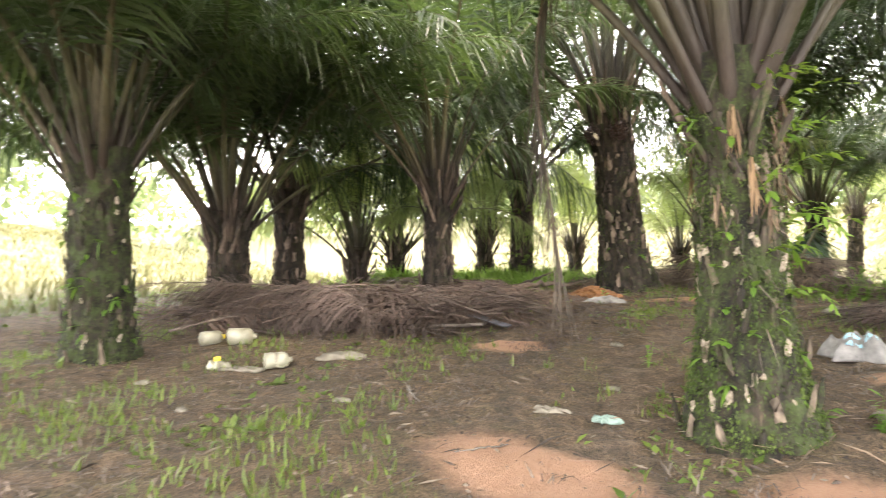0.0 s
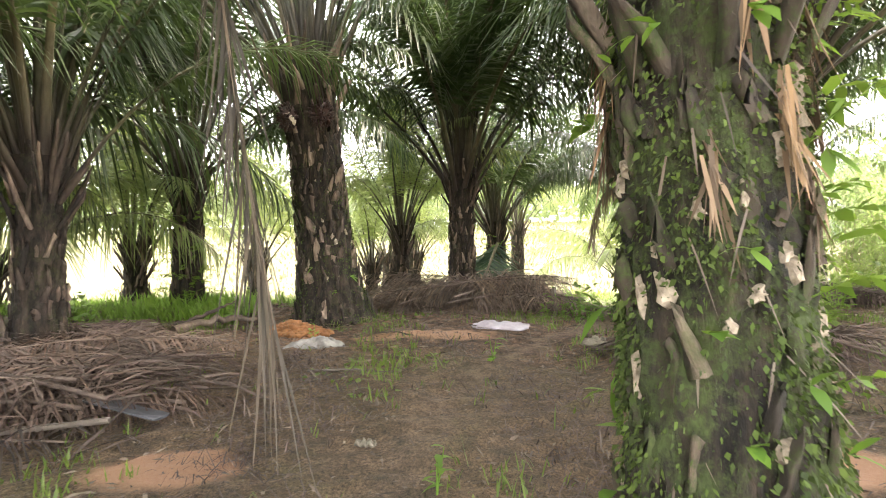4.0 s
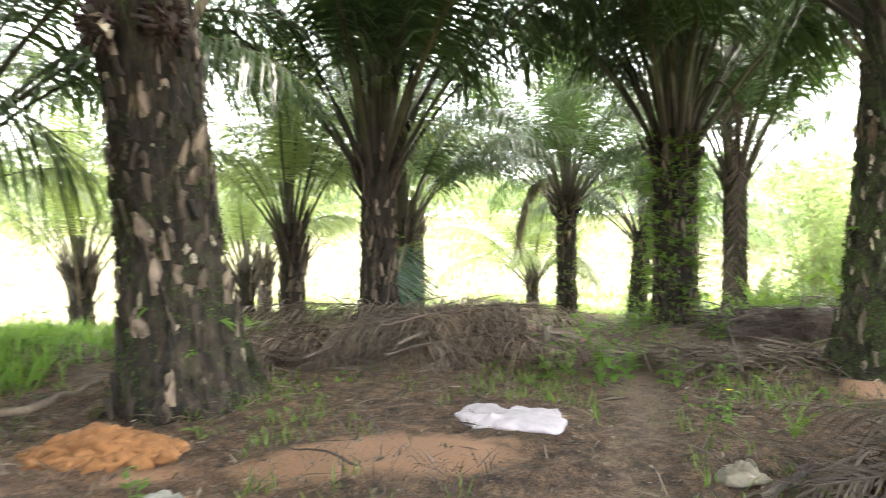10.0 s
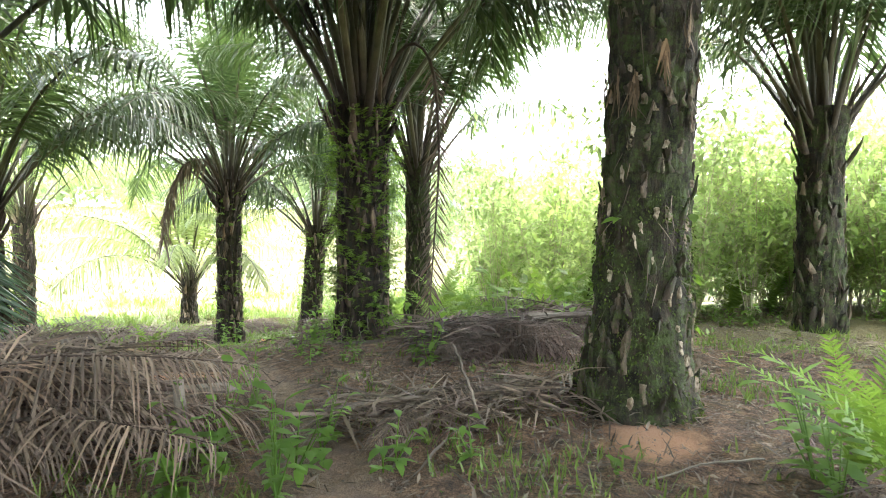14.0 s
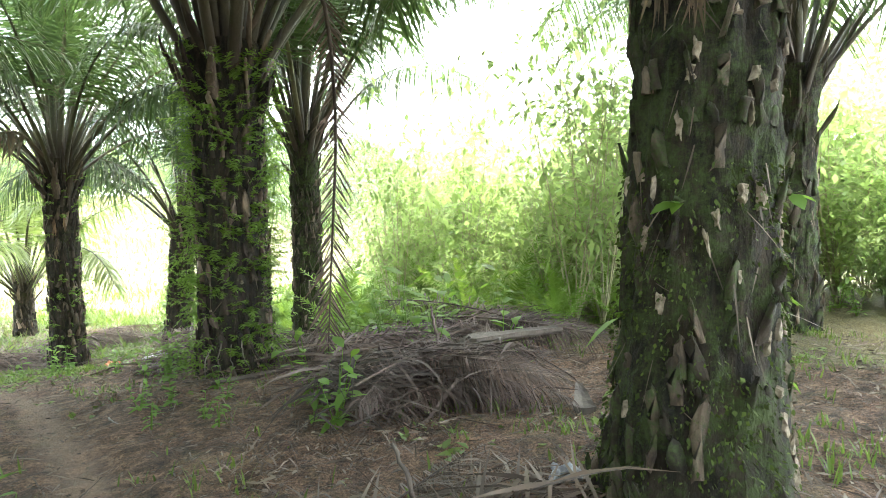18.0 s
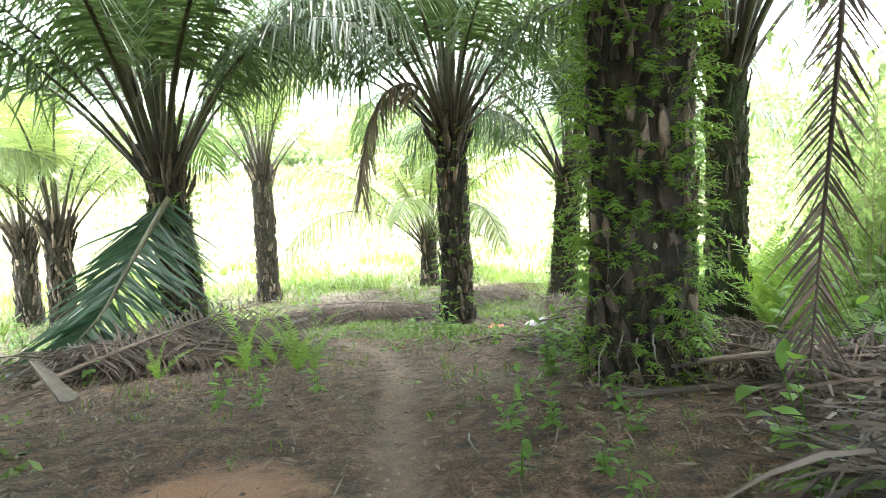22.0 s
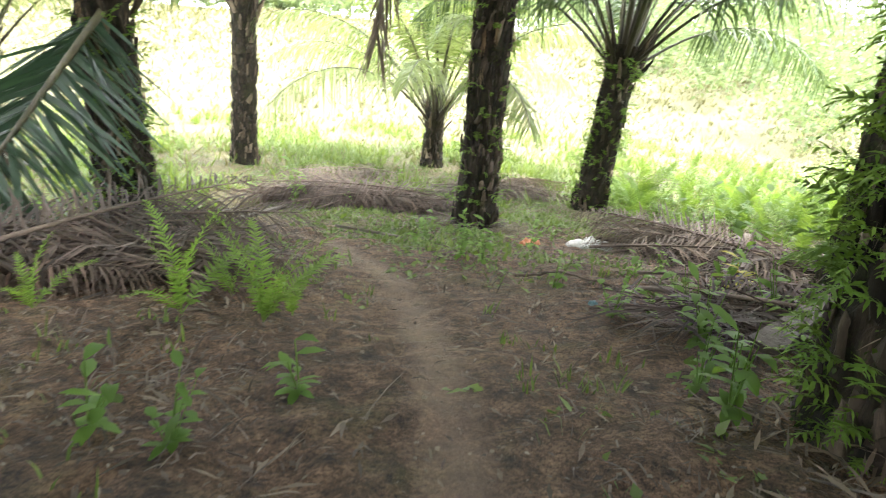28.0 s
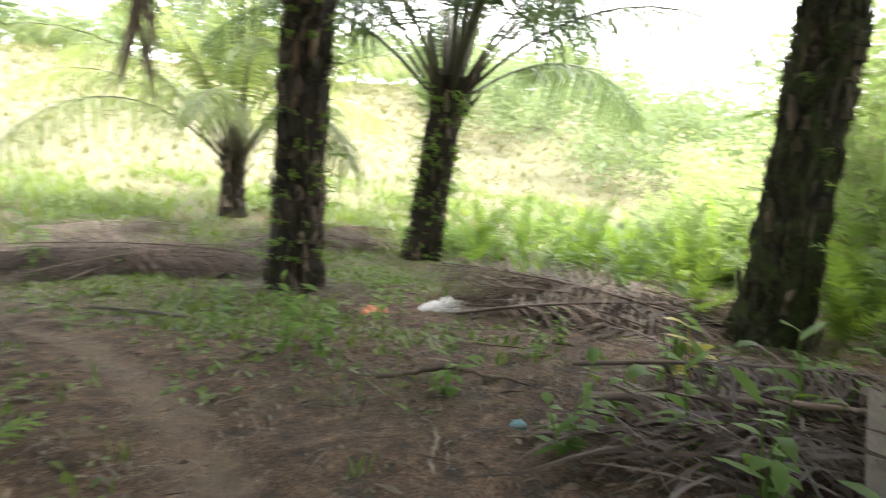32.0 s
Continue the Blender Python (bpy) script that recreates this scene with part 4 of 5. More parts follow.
count = 0
while count < 95:
    x, y = RNG.uniform(4.6, 13), RNG.uniform(9, 28)
    inland = x - thicket_edge(y)
    if inland < 0 or math.hypot(x - 7.05, y - 13.45) < 1.8 or math.hypot(x - 5.0, y - 27.45) < 2.5 or math.hypot(x - 4.7, y - 20.3) < 1.2:
        continue
    bush(x, y, min(1.3, (0.34 + 0.22 * inland) if y < 21 else (0.55 + 0.14 * inland)) * RNG.uniform(0.7, 1.2), int(RNG.integers(4)))
    count += 1
for i in range(48):
    y = RNG.uniform(13, 23)
    x = thicket_edge(y) + RNG.uniform(0.6, 5.0)
    if math.hypot(x - 7.05, y - 13.45) > 2:
        bush(x, y, RNG.uniform(1.0, 1.6), 4 + i % 2, "tall airy shrub with bare thin stems and pale leaves")


def far_woods():
    """Wooded ridge round the field: many uneven crowns, each of several leafy lobes."""
    rng = np.random.default_rng(31)
    roots, size = [], []

    def crown(x, y, h, w, leaves, leaf):
        lobes = int(rng.integers(5, 9))
        for k in range(lobes):
            a, e = rng.uniform(0, 6.28), rng.uniform(0, 1)
            c = np.array([x + w * 0.75 * math.cos(a) * (1 - 0.5 * e), y + w * 0.75 * math.sin(a) * (1 - 0.5 * e), gz(x, y) + h * (0.25 + 0.62 * e)])
            m = leaves // lobes
            p = unit(rng.normal(0, 1, (m, 3))) * rng.uniform(0.1, 1.1, (m, 1)) ** 0.5 * np.array([w * 0.55, w * 0.55, h * 0.24]) * rng.uniform(0.6, 1.3)
            roots.append(p + c + rng.normal(0, 0.12 * w, (m, 3)))
            size.append(leaf * rng.uniform(0.6, 1.3, m))

    for i in range(120):
        crown(-95 + 180 * (i + rng.random()) / 120, rng.uniform(98, 126), rng.uniform(4.5, 9) * (1.3 if rng.random() < 0.15 else 1), rng.uniform(3, 5.5), 330, 0.9)
    for i in range(34):
        crown(rng.uniform(-85, -50), -15 + 115 * (i + rng.random()) / 34, rng.uniform(5, 9), rng.uniform(3, 5), 330, 0.8)
    for i in range(44):
        crown(17 + 16 * rng.random() + 0.2 * i, 10 + 80 * (i + rng.random()) / 44, rng.uniform(4.5, 8.5), rng.uniform(2.6, 4.2), 1000, 0.36)
    roots, size = np.concatenate(roots), np.concatenate(size)
    d = unit(rng.normal(0, 1, roots.shape))
    V, F = rhombs(roots, d, size, size * 0.6, 0.2 * size, unit(np.cross(d, rng.normal(0, 1, d.shape))))
    return tagged(new("far_woods", mesh_from("far_woods", V, F, WOODS)), "hazy green trees on the ridge behind the field", "woods", kind="stuff")


far_woods()


# ---- climbers on the trunks ----
def climbers(tree, n, lo, hi, radius, size, seed, label="green ferns growing on the trunk", arc=None, lean=(0, 0), height=3.0):
    rng = np.random.default_rng(seed)
    vs = []
    for i in range(n):
        a = rng.uniform(0, 6.28) if arc is None else rng.uniform(*arc)
        z = rng.uniform(lo, hi)
        L = size * rng.uniform(0.5, 1.3)
        start = rng.uniform(30, 75)
        rv, rf, lv, lf = make_frond(seed * 50 + i, L, start, start + rng.uniform(50, 110), 1.1, 9, L * 0.26, L * 0.085, 0.3, 0.1, 0.05, 0.004, 5, 3)
        m = np.array(pose((radius - 0.02) * math.cos(a) + lean[0] * z / height, (radius - 0.02) * math.sin(a) + lean[1] * z / height, z, rng.uniform(-25, 25), 0, math.degrees(a) + rng.uniform(-35, 35)))
        v, f = join([(rv, rf), (lv, lf)])
        vs.append((v @ m[:3, :3].T + m[:3, 3], f))
    child("climbing_fern", mesh_from("climbing_fern", *join(vs), FERN), tree, label)["kind"] = "stuff"


def leaf_sprigs(tree, n, lo, hi, radius, size, seed, label="small green climbing leaves"):
    rng = np.random.default_rng(seed)
    vs = []
    for i in range(n):
        a, z = rng.uniform(0, 6.28), rng.uniform(lo, hi)
        k = int(rng.integers(2, 5))
        root = np.array([radius * math.cos(a), radius * math.sin(a), z])
        d = unit(np.array([[math.cos(a), math.sin(a), 0.3]]) + rng.normal(0, 0.6, (k, 3)))
        vs.append(leaf_blades(np.tile(root, (k, 1)), d, size * rng.uniform(0.6, 1.3, k), 0.5 * size * rng.uniform(0.7, 1.2, k), rng.uniform(0.2, 0.8, k), rng))
    child("climber_leaf", mesh_from("climber_leaf", *join(vs), WEED), tree, label)["kind"] = "stuff"


climbers(palm_d, 640, 0.02, 3.3, 0.37, 0.26, 1, "thick green ferns hanging on the trunk")
climbers(palm_d, 420, 0.0, 3.1, 0.39, 0.19, 21, "small dark ferns over the bark")
climbers(palm_h, 210, 0.1, 3.6, 0.30, 0.26, 2)
climbers(palm_i, 330, 0.05, 3.1, 0.32, 0.30, 3)
climbers(palm_j, 190, 0.05, 2.6, 0.31, 0.28, 4)
climbers(palm_p, 60, 0.1, 1.9, 0.28, 0.34, 5)
climbers(palm_a, 18, 0.9, 2.4, 0.28, 0.4, 6, arc=(-1.0, 0.8))
leaf_sprigs(palm_a, 48, 0.05, 2.3, 0.33, 0.09, 7)
leaf_sprigs(palm_w, 40, 0.1, 2.0, 0.35, 0.10, 17)
leaf_sprigs(palm_b, 10, 0.1, 0.8, 0.42, 0.10, 8)
leaf_sprigs(palm_e, 7, 0.3, 1.4, 0.35, 0.12, 9)
leaf_sprigs(palm_j, 40, 0.2, 1.7, 0.32, 0.10, 10)
climbers(palm_f, 14, 0.4, 2.2, 0.25, 0.3, 12)


def dry_strands(tree, n, lo, hi, radius, seed):
    """Dead fibre and leaflets that hang down a trunk."""
    rng = np.random.default_rng(seed)
    a, z = rng.uniform(0, 6.28, n), rng.uniform(lo, hi, n)
    roots = np.stack([radius * np.cos(a), radius * np.sin(a), z], 1)
    d = unit(np.stack([np.cos(a) * 0.25, np.sin(a) * 0.25, -np.ones(n)], 1) + rng.normal(0, 0.35, (n, 3)))
    V, F = strips(roots, d, rng.uniform(0.08, 0.30, n), rng.uniform(0.004, 0.011, n), rng.uniform(-0.2, 0.2, n), np.stack([-np.sin(a), np.cos(a), 0 * a], 1), (0.7, 1.0, 0.6, 0.1))
    child("dead_fibre", mesh_from("dead_fibre", V, F, DRY_LEAF), tree, "dead brown fibre hanging on the trunk")["kind"] = "stuff"


def moss_tufts(tree, n, lo, hi, r, base, seed):
    """Short moss and root fuzz over a trunk, in uneven patches."""
    rng = np.random.default_rng(seed)
    a, z = rng.uniform(0, 6.28, n), lo + (hi - lo) * rng.random(n) ** 1.3
    keep = rng.random(n) < np.clip(0.5 + 0.5 * np.sin(3 * a + 5 * z) + 0.4 * np.sin(7 * z - 2 * a), 0.15, 1)
    a, z = a[keep], z[keep]
    rad = r - 0.012 + (base - r) * np.exp(-z / 0.5) + rng.uniform(-0.01, 0.03, len(a))
    roots = np.stack([rad * np.cos(a), rad * np.sin(a), z], 1)
    d = unit(np.stack([np.cos(a), np.sin(a), -0.6 + 0 * a], 1) + rng.normal(0, 0.55, (len(a), 3)))
    L = rng.uniform(0.008, 0.028, len(a))
    V, F = rhombs(roots, d, L, L * rng.uniform(0.35, 0.9, len(a)), rng.uniform(0, 0.6, len(a)), unit(np.cross(d, rng.normal(0, 1, d.shape))))
    child("moss", mesh_from("moss", V, F, MOSS), tree, "soft dark green moss on the bark")["kind"] = "stuff"


def bark_patches(tree, n, lo, hi, r, base, seed):
    """Pale flakes of bare leaf base that show between the moss."""
    rng = np.random.default_rng(seed)
    for i in range(n):
        a, z = rng.uniform(0, 6.28), rng.uniform(lo, hi)
        w, h = rng.uniform(0.008, 0.026), rng.uniform(0.015, 0.065)
        k = 11
        q = np.linspace(0, 2 * np.pi, k, endpoint=False)
        e = 1 + 0.28 * rng.normal(0, 1, k)
        rim = np.stack([w * e * np.cos(q), 0 * q - 0.012, h * e * np.sin(q)], 1)
        top = rim * [0.72, 0, 0.78] + [0, 0.010, 0] + rng.normal(0, 0.003, (k, 3))
        V = np.concatenate([rim, top, [[0, 0.014, 0]]])
        F = [(j, (j + 1) % k, k + (j + 1) % k, k + j) for j in range(k)] + [(k + j, k + (j + 1) % k, 2 * k, 2 * k) for j in range(k)]
        rad = r - 0.006 + (base - r) * np.exp(-z / 0.5)
        ob = child("bark_patch", mesh_from("bark_patch", V, [f if f[2] != f[3] else f[:3] for f in F], BARE_BARK), tree)
        ob.matrix_local = pose(rad * math.cos(a), rad * math.sin(a), z, rng.uniform(-6, 6), rng.uniform(-15, 15), math.degrees(a) - 90)


def fibre_tufts(tree, n, lo, hi, radius, seed):
    """Ragged bunches of torn brown fibre below the crown."""
    rng = np.random.default_rng(seed)
    for i in range(n):
        a, z, k = rng.uniform(0, 6.28), rng.uniform(lo, hi), int(rng.integers(14, 30))
        roots = np.stack([radius * math.cos(a) + rng.normal(0, 0.012, k), radius * math.sin(a) + rng.normal(0, 0.012, k), z + rng.uniform(-0.14, 0.03, k)], 1)
        d = unit(np.array([[0.10 * math.cos(a), 0.10 * math.sin(a), -1]]) + rng.normal(0, 0.16, (k, 3)))
        V, F = strips(roots, d, rng.uniform(0.10, 0.28, k), rng.uniform(0.006, 0.020, k), rng.uniform(-0.15, 0.1, k), np.tile([-math.sin(a), math.cos(a), 0], (k, 1)) + rng.normal(0, 0.4, (k, 3)), (0.7, 1.0, 0.6, 0.1))
        tagged(child("fibre_tuft", mesh_from("fibre_tuft", V, F, FIBRE), tree, "torn brown fibre bunch"), kind="stuff")


BARE_BARK = plain_material("bare_leaf_base", (0.11, 0.087, 0.062), (0.41, 0.345, 0.26), 26, 0.9, 0.01)
FIBRE = leaf_material("torn_fibre", (0.06, 0.040, 0.028), (0.26, 0.175, 0.12), (0.3, 0.2, 0.12), 0.8, 0.1)
bark_patches(palm_a, 62, 0.1, 1.75, 0.25, 0.46, 501)
bark_patches(palm_e, 60, 0.2, 2.5, 0.315, 0.46, 502)
bark_patches(palm_b, 44, 0.3, 2.7, 0.375, 0.64, 503)
bark_patches(palm_w, 30, 0.2, 1.8, 0.31, 0.42, 504)
bark_patches(palm_d, 40, 0.6, 2.8, 0.36, 0.42, 505)
fibre_tufts(palm_a, 24, 1.5, 2.25, 0.275, 511)
fibre_tufts(palm_b, 16, 2.0, 3.0, 0.33, 512)
fibre_tufts(palm_e, 12, 2.2, 3.0, 0.31, 513)
fibre_tufts(palm_j, 8, 1.8, 2.6, 0.29, 514)
fibre_tufts(palm_h, 10, 2.2, 3.4, 0.28, 515)
moss_tufts(palm_a, 26000, 0.0, 2.2, 0.25, 0.46, 301)
moss_tufts(palm_e, 9000, 0.0, 1.5, 0.315, 0.46, 302)
moss_tufts(palm_b, 12000, 0.0, 2.3, 0.375, 0.64, 303)
moss_tufts(palm_d, 6000, 0.0, 2.8, 0.35, 0.42, 304)
moss_tufts(palm_w, 3000, 0.0, 1.6, 0.31, 0.42, 305)
moss_tufts(palm_h, 2500, 0.0, 2.6, 0.28, 0.36, 306)
moss_tufts(palm_f, 2500, 0.0, 2.4, 0.25, 0.34, 307)
moss_tufts(palm_j, 2500, 0.0, 2.0, 0.29, 0.38, 308)
for i, (tr, lo, hi, r) in enumerate([(palm_a, 0.4, 2.4, 0.27), (palm_b, 0.3, 3.0, 0.33), (palm_e, 0.3, 3.4, 0.32), (palm_d, 0.3, 3.2, 0.35), (palm_f, 0.3, 2.6, 0.26), (palm_c, 0.3, 2.8, 0.25), (palm_g, 0.3, 2.8, 0.29), (palm_h, 0.4, 3.5, 0.28), (palm_j, 0.4, 2.4, 0.29)]):
    dry_strands(tr, 190 if i == 4 else 110, lo, hi, r, 200 + i)


# ---- dry fronds: heaps, hanging ones, single ones ----
DRY_KINDS = []
for s in range(5):
    rv, rf, lv, lf = make_frond(300 + s, 3.0, 80, 96 + 3 * s, 1.0, 92, 0.62, 0.021, 0.55 + 0.1 * s, 0.16, 0.18, 0.020, 8, 5)
    DRY_KINDS.append((mesh_from("dry_rachis", rv, rf, DRY, True), {m: mesh_from("dry_plume", lv, lf, m) for m in (DRY_LEAF, DARK_DRY_LEAF)}))


def dry_frond(parent, m, kind, mat=DRY_LEAF):
    ob = child("dry_frond", DRY_KINDS[kind][0], parent)
    ob.matrix_local = m
    tagged(child("dry_plume", DRY_KINDS[kind][1][mat], ob), kind="stuff")
    return ob


def frond_heap(x0, y0, x1, y1, width, height, n, seed, label, size=1.0, swing=22, mat=DRY_LEAF):
    rng = np.random.default_rng(seed)
    cx, cy = (x0 + x1) / 2, (y0 + y1) / 2
    z0 = gz(cx, cy)
    heap = thing("frond_heap", pose(cx, cy, z0), label, "frond heap", "heaps of cut fronds")
    L = math.hypot(x1 - x0, y1 - y0)
    head = math.degrees(math.atan2(y1 - y0, x1 - x0))
    for i in range(n):
        f = (i + 0.5) / n
        k = size * rng.uniform(0.7, 1.1)
        slack = max(0.0, L - 2.4 * k)
        u, w = rng.uniform(-0.5, 0.5) * slack, rng.normal(0, 0.33) * width * (1.15 - 0.6 * f)
        flip = 180 if rng.random() < 0.5 else 0
        a = head + flip + rng.normal(0, swing)
        mx = (x1 - x0) / L * u - (y1 - y0) / L * w
        my = (y1 - y0) / L * u + (x1 - x0) / L * w
        c, s = math.cos(radians(a)), math.sin(radians(a))
        z = 0.04 + height * f * max(0.15, 1 - (w / width) ** 2 * 1.6)
        ox, oy = mx - c * 1.3 * k, my - s * 1.3 * k
        z += gz(cx + mx, cy + my) - z0
        dry_frond(heap, pose(ox, oy, z, rng.uniform(-35, 35), rng.uniform(-3, 4), a) @ Matrix.Scale(k, 4), int(rng.integers(5)), mat)
    m = int(340 * L)
    u, w = rng.uniform(-0.54, 0.54, m) * L, rng.normal(0, 0.42, m) * width
    px, py = (x1 - x0) / L * u - (y1 - y0) / L * w, (y1 - y0) / L * u + (x1 - x0) / L * w
    top = 0.03 + (height + 0.07) * np.clip(1 - (w / width) ** 2 * 1.1, 0.02, 1) * rng.uniform(0.5, 1.05, m) * np.clip(1.9 - 2 * np.abs(u) / L, 0.1, 1)
    roots = np.stack([px, py, top + ground_height(cx + px, cy + py) - z0], 1)
    ang = radians(head) + rng.normal(0, 0.9, m) + np.pi * rng.integers(0, 2, m)
    d = unit(np.stack([np.cos(ang), np.sin(ang), rng.normal(0.05, 0.2, m)], 1))
    V, F = strips(roots, d, rng.uniform(0.2, 0.75, m), rng.uniform(0.008, 0.024, m), rng.uniform(0.05, 0.45, m), unit(np.cross(d, np.array([0, 0, 1.0]) + rng.normal(0, 0.5, (m, 3)))))
    V[:, 2] = np.maximum(V[:, 2], ground_height(cx + V[:, 0], cy + V[:, 1]) - z0 + 0.008)
    tagged(child("leaflet_mat", mesh_from("leaflet_mat", V, F, mat), heap), kind="stuff")
    return heap


frond_heap(-8.1, 4.8, -4.1, 7.15, 0.7, 0.33, 46, 1, "long heap of dead brown palm fronds on the ground", mat=DARK_DRY_LEAF)
frond_heap(-4.3, 13.2, -1.4, 13.75, 0.8, 0.33, 34, 2, "heap of grey-brown dead fronds before a slender palm")
frond_heap(-2.7, 13.0, -1.4, 13.3, 0.45, 0.5, 12, 12, "loose bundle of dead fronds with hanging leaflets", 0.8, 35)
frond_heap(1.45, 14.6, 2.85, 13.85, 0.5, 0.34, 30, 3, "heap of dead fronds between two trunks", 0.46, 40, DARK_DRY_LEAF)
frond_heap(-3.2, 19.6, -1.0, 20.3, 0.85, 0.22, 30, 4, "low heap of grey dead fronds beside the path", mat=DARK_DRY_LEAF)
frond_heap(-1.4, 26.0, 1.9, 26.2, 0.5, 0.17, 30, 5, "heap of purplish-brown dead fronds in the grass", mat=DARK_DRY_LEAF)
frond_heap(3.3, 22.2, 4.6, 20.9, 0.6, 0.22, 22, 6, "heap of dead fronds under bright weeds")
frond_heap(-0.45, 8.7, 1.4, 9.7, 1.0, 0.12, 24, 7, "spread of dead palm fronds on the ground", 0.75, 35, DARK_DRY_LEAF)
frond_heap(-6.4, 8.6, -4.4, 7.5, 0.8, 0.16, 22, 8, "dead fronds and leaflets lying in a heap", 0.85, 40, DARK_DRY_LEAF)
frond_heap(1.7, 18.6, 3.9, 18.4, 0.6, 0.12, 7, 9, "dead fronds heaped behind the fern-clad palm", 0.85, 35, DARK_DRY_LEAF)
frond_heap(3.4, 16.4, 5.4, 15.6, 0.8, 0.2, 20, 10, "flattened dead fronds at the thicket's edge", 0.9, 40, DARK_DRY_LEAF)
frond_heap(-0.3, 12.9, 1.3, 12.3, 0.4, 0.05, 7, 11, "thin dead fronds scattered near a trunk", 0.42, 50)
frond_heap(2.2, 15.0, 3.6, 16.9, 0.7, 0.15, 12, 13, "dead fronds lying beside the thicket", 0.9, 40, DARK_DRY_LEAF)
frond_heap(2.0, 27.5, 4.4, 29.2, 0.6, 0.2, 12, 14, "bleached dead fronds in the far grass", 1.0, 30)
frond_heap(-0.6, 28.0, 1.0, 29.5, 0.6, 0.2, 10, 15, "bleached dead fronds at the field's edge", 1.0, 40)


def strips_piece(V, i):
    return V[8 * i:8 * i + 8]


def hanging_frond(name, points, label, seed, mat_r, mat_l, leaf=0.7, width=0.03, start=0.25, pairs=70, thick=0.035, fall=1.0, across=None):
    """A frond along a bent line of points, its leaflets hanging straight down."""
    rng = np.random.default_rng(seed)
    P = np.array(points, float)
    d = np.concatenate([[0], np.cumsum(np.linalg.norm(np.diff(P, axis=0), axis=1))])
    s = np.linspace(0, 1, 24)
    line = np.stack([np.interp(s * d[-1], d, P[:, k]) for k in range(3)], 1)
    for _ in range(4):
        line[1:-1] = (line[:-2] + 2 * line[1:-1] + line[2:]) / 4
    ob = thing(name, pose(*line[-1]), label, "palm frond")
    rv, rf = tube(line - line[-1], thick * (1 - s) ** 0.8 + 0.006, 6, 0.6)
    child("rachis", mesh_from("rachis", rv, rf, mat_r, True), ob)
    u = np.repeat(np.linspace(start, 1, pairs), 2)
    roots = np.stack([np.interp(u, s, line[:, k]) for k in range(3)], 1) - line[-1]
    T = unit(np.stack([np.interp(u, s, g) for g in np.gradient(line, axis=0).T], 1))
    side = unit(np.cross(T, np.array([across]) if across else rng.normal(0, 1, (1, 3)))) * np.tile([1.0, -1.0], pairs)[:, None]
    dirs = unit(T * 0.6 + side * (0.9 if across else 0.45) + np.array([[0, 0, -fall]]) + rng.normal(0, 0.14 if fall < 2 else 0.34, T.shape))
    m = len(u)
    V, F = strips(roots, dirs, leaf * rng.uniform(0.6, 1.2, m), width * rng.uniform(0.6, 1.3, m), np.zeros(m) + 0.1, unit(np.cross(dirs, rng.normal(0, 1, dirs.shape))))
    V[:, 2] = np.maximum(V[:, 2], -line[-1][2] + ground_height(V[:, 0] + line[-1][0], V[:, 1] + line[-1][1]) + 0.01)
    for i in range(m):
        one = strips_piece(V, i)
        child("leaflet", mesh_from("leaflet", one, np.array([[0, 1, 3, 2], [2, 3, 5, 4], [4, 5, 7, 6]]), mat_l), ob)
    return ob


hanging_frond("hanging_frond", [(-1.0, 4.9, 2.85), (-1.55, 5.1, 3.8), (-2.2, 5.35, 4.3), (-2.85, 5.5, 4.0), (-3.0, 5.54, 3.0), (-2.84, 5.52, 1.9), (-2.66, 5.46, 1.05)], "dead grey frond hanging limp from a mossy palm", 1, TWIG, GREY_DRY_LEAF, 0.75, 0.016, 0.40, 62, 0.03, 2.3)
hanging_frond("hanging_frond", [(2.0, 16.9, 3.4), (2.2, 16.3, 4.4), (2.36, 15.85, 4.1), (2.4, 15.75, 2.7), (2.32, 15.8, 1.45), (2.28, 15.85, 0.5)], "dead brown frond hanging beside a fern-clad trunk", 2, DRY, DARK_DRY_LEAF, 0.36, 0.020, 0.36, 105, fall=0.5, across=(0.2, 1.0, 0.0))
hanging_frond("hanging_frond", [(1.78, 24.2, 2.9), (1.1, 23.5, 3.5), (0.55, 22.9, 3.2), (0.25, 22.6, 2.4), (0.15, 22.5, 1.7)], "dead frond drooping from a palm's crown", 3, DRY, DRY_LEAF, 0.7, 0.035, 0.25, 64)
hanging_frond("fallen_frond", [(-2.72, 22.95, 1.7), (-2.95, 22.0, 0.95), (-3.15, 21.1, 0.25), (-3.35, 20.3, -0.1)], "fresh green palm frond leaning on a trunk", 4, RACHIS, CUT_LEAF, 1.3, 0.055, 0.03, 110, 0.055, 0.22, (0.25, 0.9, -0.2))

# ---- things left lying about ----
SACK = plain_material("woven_sack", (0.11, 0.106, 0.098), (0.25, 0.243, 0.225), 9, 0.7, 0.01)
WHITE_SACK = plain_material("white_plastic_sack", (0.52, 0.52, 0.51), (0.78, 0.78, 0.77), 9, 0.5, 0.01)
LILAC = plain_material("faded_sack", (0.30, 0.265, 0.285), (0.44, 0.40, 0.425), 9, 0.7, 0.01)
OLD_CLOTH = plain_material("dirty_cloth", (0.088, 0.077, 0.055), (0.245, 0.216, 0.166), 7, 0.85, 0.012)
JUG_WHITE = plain_material("jug_plastic", (0.15, 0.14, 0.085), (0.36, 0.345, 0.265), 3, 0.4, 0.002)
YELLOW_CAP = plain_material("yellow_plastic", (0.75, 0.55, 0.03), (0.85, 0.68, 0.08), 5, 0.4)
LABEL_DARK = plain_material("worn_label", (0.12, 0.10, 0.07), (0.35, 0.32, 0.24), 14, 0.7)
